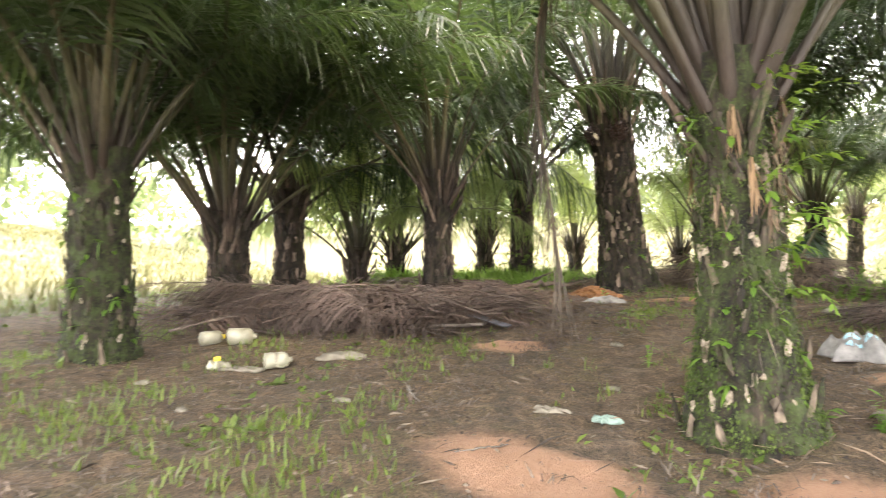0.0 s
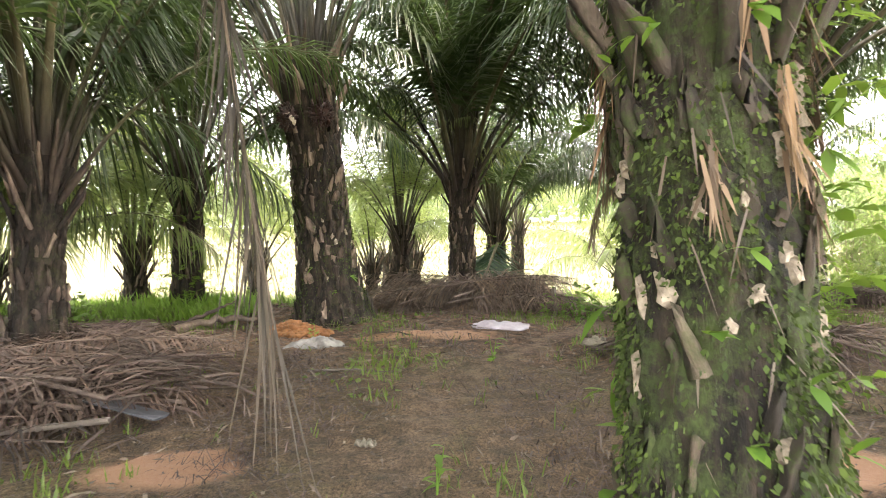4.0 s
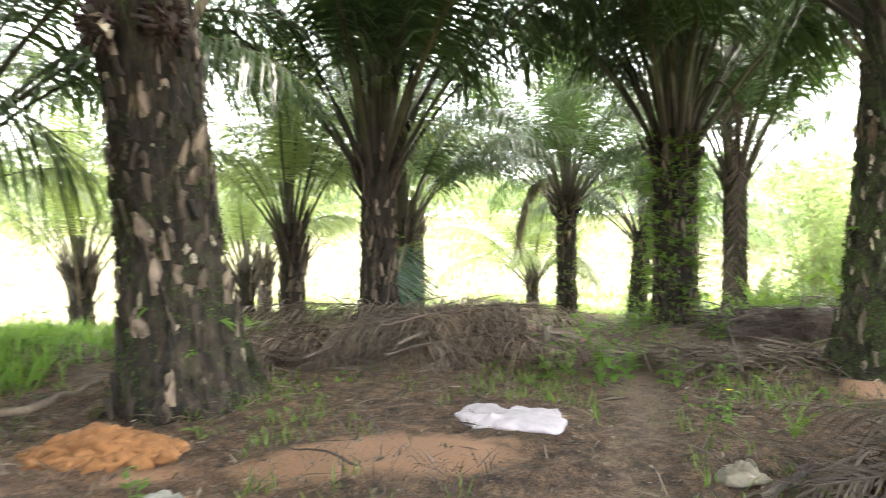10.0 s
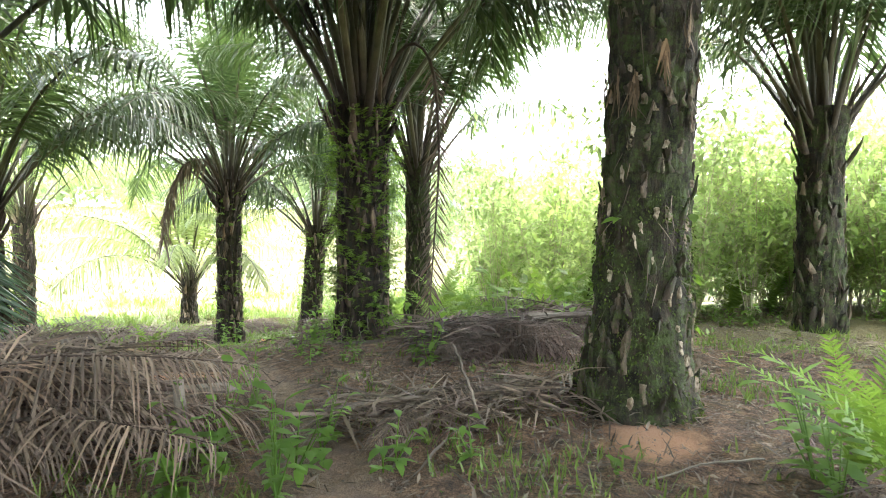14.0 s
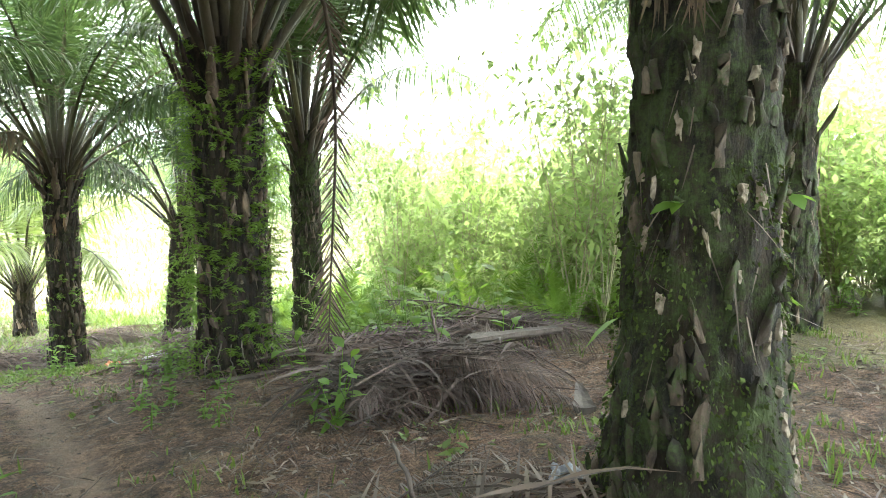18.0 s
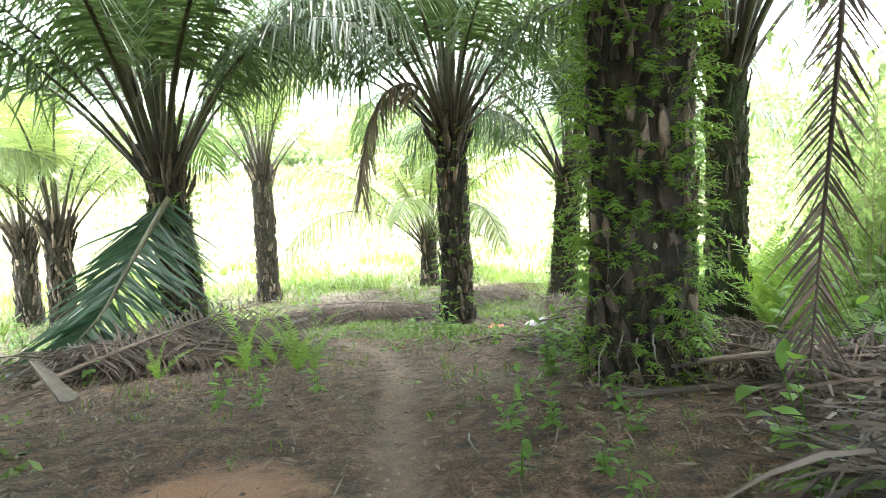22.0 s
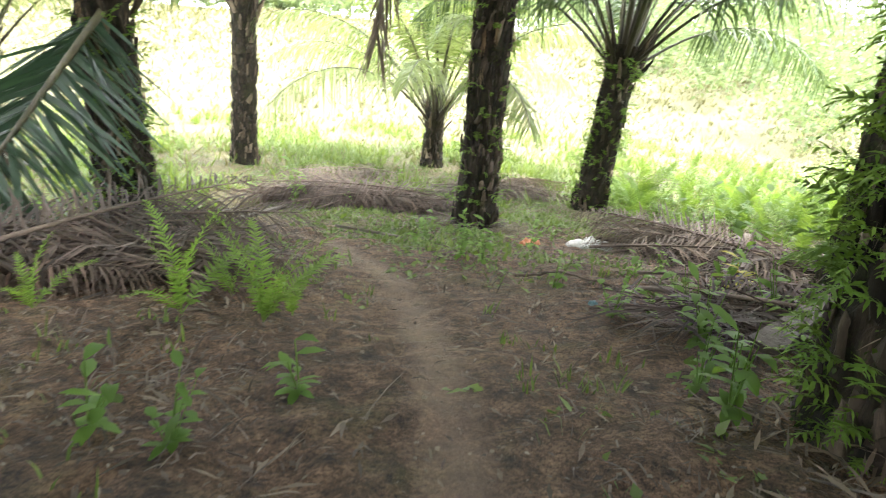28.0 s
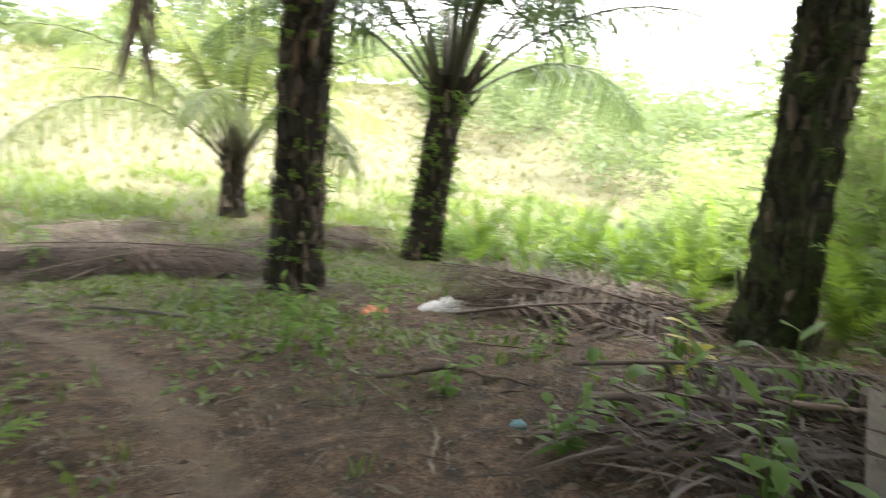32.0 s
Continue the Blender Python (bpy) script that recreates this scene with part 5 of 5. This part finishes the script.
BLUE_PRINT = plain_material("blue_print", (0.16, 0.36, 0.44), (0.36, 0.56, 0.62), 18, 0.7)
ORANGE = plain_material("orange_plastic", (0.62, 0.22, 0.10), (0.78, 0.36, 0.20), 6, 0.5)
DARK_SHEET = plain_material("dark_sheet", (0.035, 0.038, 0.045), (0.10, 0.105, 0.115), 5, 0.5, 0.004)
SILVER = plain_material("grey_foil", (0.10, 0.11, 0.125), (0.30, 0.32, 0.35), 8, 0.35)
GREEN_BIT = plain_material("green_plastic", (0.10, 0.16, 0.13), (0.20, 0.27, 0.23), 8, 0.5)
CLAY_MAT = plain_material("orange_clay", (0.115, 0.048, 0.016), (0.25, 0.115, 0.042), 7, 0.95, 0.03)
PALE_WOOD = wood_material("pale_petiole", [(0.2, (0.07, 0.06, 0.05)), (0.55, (0.16, 0.14, 0.12)), (0.9, (0.30, 0.28, 0.25))], 5, 0.2, 0.85)
PALE = plain_material("pale_husk", (0.55, 0.46, 0.34), (0.75, 0.68, 0.55), 12, 0.8)
DARK_FRUIT = plain_material("palm_fruit", (0.015, 0.010, 0.010), (0.07, 0.03, 0.022), 22, 0.5, 0.01)


def cloth(name, x, y, w, d, h, turn, mat, label, category, seed, lift=0.0):
    """A crumpled sheet or flattened bag lying on the ground, with folds and a real thickness."""
    rng = np.random.default_rng(seed)
    nx, ny = 30, 22
    u, v = np.meshgrid(np.linspace(-1, 1, nx), np.linspace(-1, 1, ny))
    edge = 1 + 0.20 * np.sin(2 * np.arctan2(v, u) + seed) + 0.13 * np.sin(3 * np.arctan2(v, u) + 3 * seed) + 0.07 * np.sin(5 * np.arctan2(v, u) + 2 * seed) + 0.03 * np.sin(11 * np.arctan2(v, u) + seed)
    X, Y = u * w / 2 * edge + 0.04 * w * np.sin(4 * v + seed), v * d / 2 * edge + 0.05 * d * np.sin(3 * u + seed)
    h = h * 0.8
    fold = sum(rng.uniform(0.25, 0.6) * np.abs(np.sin(rng.uniform(2.5, 8) * (u * math.cos(a) + v * math.sin(a)) + rng.uniform(0, 6))) for a in rng.uniform(0, 3.14, 5))
    Z = h * (0.25 + 0.75 * fold / fold.max()) * (1 - np.maximum(np.abs(u), np.abs(v)) ** 4) + rng.normal(0, 0.004, u.shape)
    ridge = np.array([[noise.turbulence(Vector((a * 1.7 + seed * 9.1, b * 1.7, 0)), 4, True) for a, b in zip(ra, rb)] for ra, rb in zip(u, v)])
    Z = Z * 0.55 + h * 0.6 * (ridge - ridge.min()) * (1 - np.maximum(np.abs(u), np.abs(v)) ** 6) + 0.01 * np.sin(7 * u + 5 * v + seed)
    top = np.stack([X, Y, Z + 0.012], -1).reshape(-1, 3)
    bot = np.stack([X, Y, Z * 0.2 - 0.006], -1).reshape(-1, 3)
    i = np.arange((ny - 1) * nx).reshape(-1, nx)[:, :-1].ravel()
    q = np.stack([i, i + 1, i + nx + 1, i + nx], 1)
    k = nx * ny
    ring = list(range(nx)) + [nx * (j + 1) - 1 for j in range(1, ny)] + [k - 2 - j for j in range(nx - 1)] + [nx * (ny - 2 - j) for j in range(ny - 2)]
    rim = np.array([[a, b, b + k, a + k][::-1] for a, b in zip(ring, ring[1:] + ring[:1])])
    ob = new(name, mesh_from(name, np.concatenate([top, bot]), np.concatenate([q, q[:, ::-1] + k, rim]), mat, True))
    ob.matrix_world = pose(x, y, gz(x, y) + lift, 0, 0, turn)
    return tagged(ob, label, category)


def printed_bars(parent, rows, x0, y0, mat):
    """Faded print on a bag that cannot be read: plain bars that follow its folds."""
    skin = np.array([v.co for v in parent.data.vertices])
    skin = skin[:len(skin) // 2]
    for i in range(rows):
        for j in range(4):
            bm = bmesh.new()
            bmesh.ops.create_grid(bm, x_segments=6, y_segments=3, size=0.5)
            for v in bm.verts:
                v.co = Vector((x0 + 0.075 * j + 0.055 * v.co.x, y0 + 0.06 * i + 0.028 * v.co.y, 0))
                gap = np.hypot(skin[:, 0] - v.co.x, skin[:, 1] - v.co.y)
                near = np.argsort(gap)[:4]
                v.co.z = float(np.average(skin[near, 2], weights=1 / (gap[near] + 0.004))) + 0.006
            bmesh.ops.solidify(bm, geom=bm.faces[:], thickness=0.002)
            me = bpy.data.meshes.new("print_bar")
            bm.to_mesh(me)
            bm.free()
            me.materials.append(mat)
            child("print_bar", me, parent, "faded blue print")


cloth("sack", -3.85, 9.3, 0.46, 0.44, 0.13, 12, SACK, "crumpled white woven sack lying on bare soil", "sack", 1)
s2 = cloth("sack", -1.95, 10.6, 0.6, 0.5, 0.08, -10, LILAC, "flat faded lilac-white sack beside the clay", "sack", 2)
bag = cloth("fertiliser_bag", -0.45, 7.0, 0.55, 0.45, 0.30, 20, SACK, "lumpy white fertiliser bag with faded blue print", "bag", 3)
printed_bars(bag, 3, -0.12, -0.1, BLUE_PRINT)
cloth("sack", 2.95, 22.5, 0.44, 0.34, 0.18, 30, WHITE_SACK, "white plastic sack lying in the grass", "sack", 4)
cloth("plastic_piece", 2.15, 22.5, 0.24, 0.14, 0.08, -20, ORANGE, "crumpled orange plastic piece on the grass", "litter", 5)
cloth("sack", 0.15, 5.35, 0.75, 0.45, 0.07, 10, OLD_CLOTH, "old beige sack trodden into the soil", "sack", 6)
cloth("rag", -4.8, 4.75, 0.36, 0.24, 0.09, 30, OLD_CLOTH, "grey-beige rag on bare soil", "rag", 7)
cloth("rag", -5.48, 3.98, 0.46, 0.18, 0.015, 25, OLD_CLOTH, "flat beige strip of cloth beside a plastic jug", "rag", 8)
cloth("paper_scrap", -2.16, 4.32, 0.24, 0.10, 0.03, 15, OLD_CLOTH, "torn white paper scrap on the ground", "litter", 9)
cloth("plastic_scrap", -1.77, 4.42, 0.16, 0.11, 0.04, 50, GREEN_BIT, "pale green plastic scrap on the soil", "litter", 10)
cloth("foil_bag", 1.62, 12.62, 0.2, 0.14, 0.05, 40, SILVER, "crushed dark silvery bag at a trunk's foot", "litter", 11)
cloth("husk", -0.92, 9.6, 0.24, 0.18, 0.09, 0, OLD_CLOTH, "pale tan husk lying among dead grass", "husk", 12)
cloth("paper_scrap", 3.35, 19.5, 0.3, 0.2, 0.08, 70, OLD_CLOTH, "white plastic scrap among green leaves", "litter", 13)
cloth("plastic_scrap", 1.6, 19.35, 0.06, 0.045, 0.03, 0, BLUE_PRINT, "small blue plastic scrap on the ground", "litter", 14)
for i, (x, y) in enumerate([(-4.7, 2.9), (-3.6, 3.6), (-5.9, 3.2), (-2.5, 6.4), (-2.05, 5.2)]):
    cloth("paper_scrap", x, y, 0.1, 0.07, 0.02, i * 50, OLD_CLOTH, "small white scrap on the soil", "litter", 15 + i)


def lathe(profile, sides=20):
    v, f = [], []
    for r, z in profile:
        for j in range(sides):
            a = 2 * math.pi * j / sides
            v.append((r * math.cos(a), r * math.sin(a), z))
    for i in range(len(profile) - 1):
        for j in range(sides):
            f.append((i * sides + j, i * sides + (j + 1) % sides, (i + 1) * sides + (j + 1) % sides, (i + 1) * sides + j))
    return np.array(v), np.array(f)


def jug(x, y, turn, tip, cap_mat, label, size=1.0, plate=True):
    """A plastic jerry jug with a moulded body, side handle, neck and cap, lying as it was thrown."""
    ob = thing("plastic_jug", pose(x, y, gz(x, y) + 0.11 * size, 90, tip, turn) @ Matrix.Scale(size, 4), label, "jug", "thrown-away jugs")
    v, f = lathe([(0.002, -0.17), (0.085, -0.17), (0.105, -0.155), (0.108, -0.06), (0.103, -0.05), (0.103, 0.03), (0.108, 0.04), (0.106, 0.10), (0.085, 0.145), (0.045, 0.165), (0.03, 0.172), (0.03, 0.19), (0.002, 0.19)], 24)
    v[:, 0] *= 1.15
    child("body", mesh_from("body", v, f, JUG_WHITE, True), ob)
    t = np.linspace(0, 1, 10)
    line = np.stack([0.10 + 0.055 * np.sin(np.pi * t), 0 * t, 0.135 - 0.17 * t], 1)
    child("handle", mesh_from("handle", *tube(line, np.full(10, 0.013), 8), JUG_WHITE, True), ob)
    v, f = lathe([(0.036, 0.178), (0.038, 0.182), (0.038, 0.208), (0.034, 0.213), (0.002, 0.213)], 18)
    child("cap", mesh_from("cap", v, f, cap_mat, True), ob, "screw cap")
    if plate:
        v, f = lathe([(0.1045, -0.035), (0.1055, -0.03), (0.1055, 0.015), (0.1045, 0.02)], 24)
        v[:, 0] *= 1.15
        keep = [q for q in f if 16 <= q[0] % 24 < 22]
        child("label", mesh_from("label", v, np.array(keep), LABEL_DARK, True), ob, "worn dark label")
    return ob


jug(-5.2, 4.22, 150, 150, JUG_WHITE, "white plastic jug with a dark label lying on soil", 0.72)
jug(-6.35, 4.6, 135, 60, JUG_WHITE, "grimy off-white jug half under dry fronds", 0.85, False)
jug(-6.72, 4.45, 170, 40, YELLOW_CAP, "yellowed white jug with a yellow cap beside the frond heap", 0.75, False)
cut = cloth("cut_jug", -5.72, 3.88, 0.18, 0.14, 0.10, 0, JUG_WHITE, "cut-off jug top with a yellow cap on soil", "jug", 31)
v, f = lathe([(0.03, 0.07), (0.034, 0.075), (0.034, 0.105), (0.028, 0.112), (0.002, 0.112)], 16)
child("cap", mesh_from("cap", v, f, YELLOW_CAP, True), cut, "yellow screw cap")


def clod_mesh(seed, r):
    bm = bmesh.new()
    bmesh.ops.create_icosphere(bm, subdivisions=3, radius=r)
    for v in bm.verts:
        n = noise.fractal(v.co / r * 1.6 + Vector((seed, 0, 0)), 1.0, 2.0, 4)
        v.co *= 1 + 0.55 * n
        v.co.z *= 0.6
    me = bpy.data.meshes.new("clod")
    bm.to_mesh(me)
    bm.free()
    me.polygons.foreach_set("use_smooth", np.ones(len(me.polygons), bool))
    me.materials.append(CLAY_MAT)
    return me


heap = thing("clay_heap", pose(-4.5, 10.35, gz(-4.5, 10.35)) @ Matrix.Scale(0.85, 4), "heap of dug orange clay at a palm's foot", "clay heap")
CLODS = [clod_mesh(s * 3.7, 0.11) for s in range(4)]
for i in range(60):
    a, r = i * 2.4, 0.046 * math.sqrt(i)
    ob = child("clod", CLODS[i % 4], heap)
    ob.matrix_local = pose(1.55 * r * math.cos(a), 0.8 * r * math.sin(a), 0.14 * max(0, 1 - r / 0.33), 0, 0, i * 70) @ Matrix.Scale(1.15 - 1.6 * r + 0.3 * ((i * 7) % 5) / 5, 4)


def butt(x0, y0, z0, x1, y1, z1, w0, w1, label, mat=PALE_WOOD, name="petiole_butt", thick=0.035):
    """The broad cut foot of a frond stalk: a cupped tapering slab with a sawn end."""
    p, q = Vector((x0, y0, gz(x0, y0) + z0)), Vector((x1, y1, gz(x1, y1) + z1))
    L = (q - p).length
    vs = []
    rng = np.random.default_rng(int(abs(x0 * 100 + y0 * 10)))
    for t in np.linspace(0, 1, 7):
        w = (w0 + (w1 - w0) * t ** 0.8) / 2
        for s in (-1, -0.5, 0, 0.5, 1):
            vs.append((t * L, s * w + rng.normal(0, 0.003), thick * (0.4 - 0.5 * (1 - s * s)) + rng.normal(0, 0.002)))
        for s in (1, 0.5, 0, -0.5, -1):
            vs.append((t * L, s * w * 0.96, -thick * (0.5 + 0.9 * (1 - s * s))))
    fs = [(10 * i + j, 10 * i + (j + 1) % 10, 10 * (i + 1) + (j + 1) % 10, 10 * (i + 1) + j) for i in range(6) for j in range(10)]
    me = bpy.data.meshes.new(name)
    me.from_pydata(vs, [], fs + [tuple(range(9, -1, -1)), tuple(range(60, 70))])
    me.materials.append(mat)
    ob = new(name, me)
    ob.matrix_world = Matrix.Translation(p) @ (q - p).to_track_quat("X", "Z").to_matrix().to_4x4()
    return tagged(ob, label, "frond stalk", "cut frond stalks")


butt(2.65, 14.3, 0.44, 3.4, 14.0, 0.47, 0.19, 0.10, "broad grey cut frond stalk resting on a heap")
butt(2.1, 13.9, 0.05, 2.55, 14.3, 0.45, 0.05, 0.04, "thin pale frond stalk leaning on a heap", thick=0.02)
butt(2.6, 13.2, 0.06, 3.1, 13.6, 0.12, 0.16, 0.05, "pale split frond stalk lying on soil")
butt(1.95, 18.0, 0.12, 2.75, 18.5, 0.30, 0.19, 0.10, "broad grey cut frond stalk on dead fronds")
butt(3.85, 20.9, 0.1, 4.35, 21.5, 0.42, 0.14, 0.08, "grey cut frond stalk sticking out of a heap")
butt(-2.3, 18.0, 0.04, -2.85, 18.7, 0.32, 0.14, 0.07, "pale cut frond stalk leaning on a heap")
butt(-1.2, 12.75, 0.0, -1.23, 12.78, 0.45, 0.06, 0.045, "short upright frond stalk stuck in the ground")
butt(-1.9, 13.15, 0.30, -0.75, 13.5, 0.22, 0.06, 0.15, "long grey frond stalk on a heap of dead fronds")
butt(-4.55, 6.72, 0.19, -3.95, 6.62, 0.07, 0.17, 0.16, "dark grey bent sheet lying against dead fronds", DARK_SHEET, "metal_sheet", 0.012)
butt(-4.9, 6.25, 0.12, -4.2, 6.45, 0.12, 0.06, 0.05, "pale broken frond stalk on the heap's edge", thick=0.02)
butt(1.4, 16.45, 0.04, 2.7, 16.3, 0.06, 0.05, 0.035, "long pale stick lying at a fern-clad trunk", thick=0.02)
butt(0.6, 22.8, 0.05, -0.2, 23.3, 0.08, 0.04, 0.03, "pale dead frond stalk across the path's edge", thick=0.02)
butt(-1.15, 21.6, 0.25, -0.75, 22.3, 0.35, 0.06, 0.05, "pale broken frond stalk on a heap", thick=0.02)


def stick(points, r0, r1, mat, label, name="stick"):
    pts = np.array([(x, y, gz(x, y) + z) for x, y, z in points])
    s = np.linspace(0, 1, 16)
    t = np.linspace(0, 1, len(pts))
    line = np.stack([np.interp(s, t, pts[:, k]) for k in range(3)], 1)
    rng = np.random.default_rng(int(abs(points[0][0]) * 1000))
    line[1:-1] += rng.normal(0, 0.35 * r0, (14, 3))
    base = line[0].copy()
    ob = new(name, mesh_from(name, *tube(line - base, (r0 + (r1 - r0) * s) * rng.uniform(0.85, 1.15, 16), 7), mat, True))
    ob.matrix_world = Matrix.Translation(base)
    return tagged(ob, label, "stick")


stick([(-5.75, 9.7, 0.05), (-5.6, 10.4, 0.14), (-5.35, 11.0, 0.10), (-5.1, 11.6, 0.16)], 0.055, 0.02, TWIG, "dark fallen branch on the litter", "branch")
stick([(-6.1, 10.3, 0.03), (-5.7, 10.6, 0.22), (-5.5, 10.75, 0.35)], 0.035, 0.01, TWIG, "dark crooked branch among weeds", "branch")
stick([(-0.95, 9.35, 0.03), (-0.5, 9.6, 0.05), (-0.1, 9.8, 0.03)], 0.018, 0.008, PALE_WOOD, "pale bent stick on dead grass")
stick([(0.5, 12.2, 0.03), (0.55, 12.45, 0.25), (0.52, 12.6, 0.5)], 0.014, 0.008, PALE_WOOD, "thin stick stuck upright in the soil")
stick([(2.3, 14.2, 0.1), (2.8, 14.9, 0.4), (3.1, 15.3, 0.6)], 0.02, 0.01, DRY, "grey stick leaning over a heap")
for i in range(46):
    x, y, a, L = RNG.uniform(-5, 4.5), RNG.uniform(3, 21.5), RNG.uniform(0, 6.28), RNG.uniform(0.25, 0.8)
    if abs(x - float(path_x(y))) < 0.35 or min(math.hypot(x - px, y - py) for px, py in PALM_SPOTS) < 0.6:
        continue
    stick([(x, y, 0.012), (x + L / 2 * math.cos(a), y + L / 2 * math.sin(a), 0.03), (x + L * math.cos(a + 0.15), y + L * math.sin(a + 0.15), 0.015)], RNG.uniform(0.006, 0.014), 0.004, TWIG if i % 2 else PALE_WOOD, "thin dry stick lying on the soil")["group"] = "sticks on the soil"


# ---- what hangs in the crowns ----
def palm_fruit(tree, x, y, z, r, seed):
    rng = np.random.default_rng(seed)
    pts = unit(rng.normal(0, 1, (150, 3)))
    vs = []
    for p in pts:
        c = p * r * np.array([1, 1, 1.25])
        v, f = lathe([(0.002, -0.03), (0.02, -0.015), (0.022, 0.005), (0.012, 0.028), (0.001, 0.045)], 6)
        m = np.array(Vector(p).to_track_quat("Z", "Y").to_matrix())
        vs.append((v @ m.T + c, f))
    v, f = lathe([(0.002, -r * 1.2), (r * 0.75, -r * 0.7), (r * 0.98, 0), (r * 0.75, r * 0.8), (0.002, r * 1.2)], 12)
    vs.append((v, f))
    ob = child("palm_fruit", mesh_from("palm_fruit", *join(vs), DARK_FRUIT), tree, "dark spiky fruit bunch")
    ob.matrix_local = pose(x, y, z)


palm_fruit(palm_b, -0.22, -0.30, 2.95, 0.15, 1)
palm_fruit(palm_b, 0.24, -0.28, 2.95, 0.15, 2)
husk = np.random.default_rng(9)
hv, hf = leaf_blades(husk.normal(0, 0.03, (9, 3)), unit(husk.normal(0, 1, (9, 3)) + [0, -1.0, 0]), husk.uniform(0.08, 0.16, 9), husk.uniform(0.05, 0.08, 9), husk.uniform(0.1, 0.5, 9), husk)
child("flower_husk", mesh_from("flower_husk", hv, hf, PALE), palm_b, "pale flower husk").matrix_local = pose(-0.14, -0.42, 2.9)

# dead fern stalks splayed at the foot of the fern-clad palm
for i in range(11):
    a = -2.6 + 0.24 * i
    ca, sa = math.cos(a), math.sin(a)
    far_end = 0.62 + 0.14 * math.sin(5.1 * i)
    stick([(1.95 + 0.40 * ca, 17.1 + 0.40 * sa, 0.34 + 0.05 * math.sin(3 * i)), (1.95 + 0.52 * ca, 17.1 + 0.52 * sa, 0.20), (1.95 + far_end * math.cos(a + 0.1), 17.1 + far_end * math.sin(a + 0.1), 0.015)], 0.008, 0.004, PALE_WOOD, "thin dead fern stalk against a trunk's foot", "stalk")

# broken branches lying dark among the weeds near the field
for x0, y0, x1, y1, r in [(1.5, 19.15, 2.5, 18.75, 0.022), (2.1, 19.4, 3.4, 19.15, 0.032), (1.9, 18.45, 2.9, 18.15, 0.018), (2.6, 18.85, 4.2, 19.25, 0.036), (1.3, 20.3, 1.9, 19.7, 0.016), (3.0, 18.3, 4.1, 18.6, 0.025)]:
    stick([(x0, y0, 0.03), ((x0 + x1) / 2, (y0 + y1) / 2 + 0.05, 0.09), (x1, y1, 0.05)], r, r * 0.45, TWIG, "dark rotting branch lying on the litter", "branch")
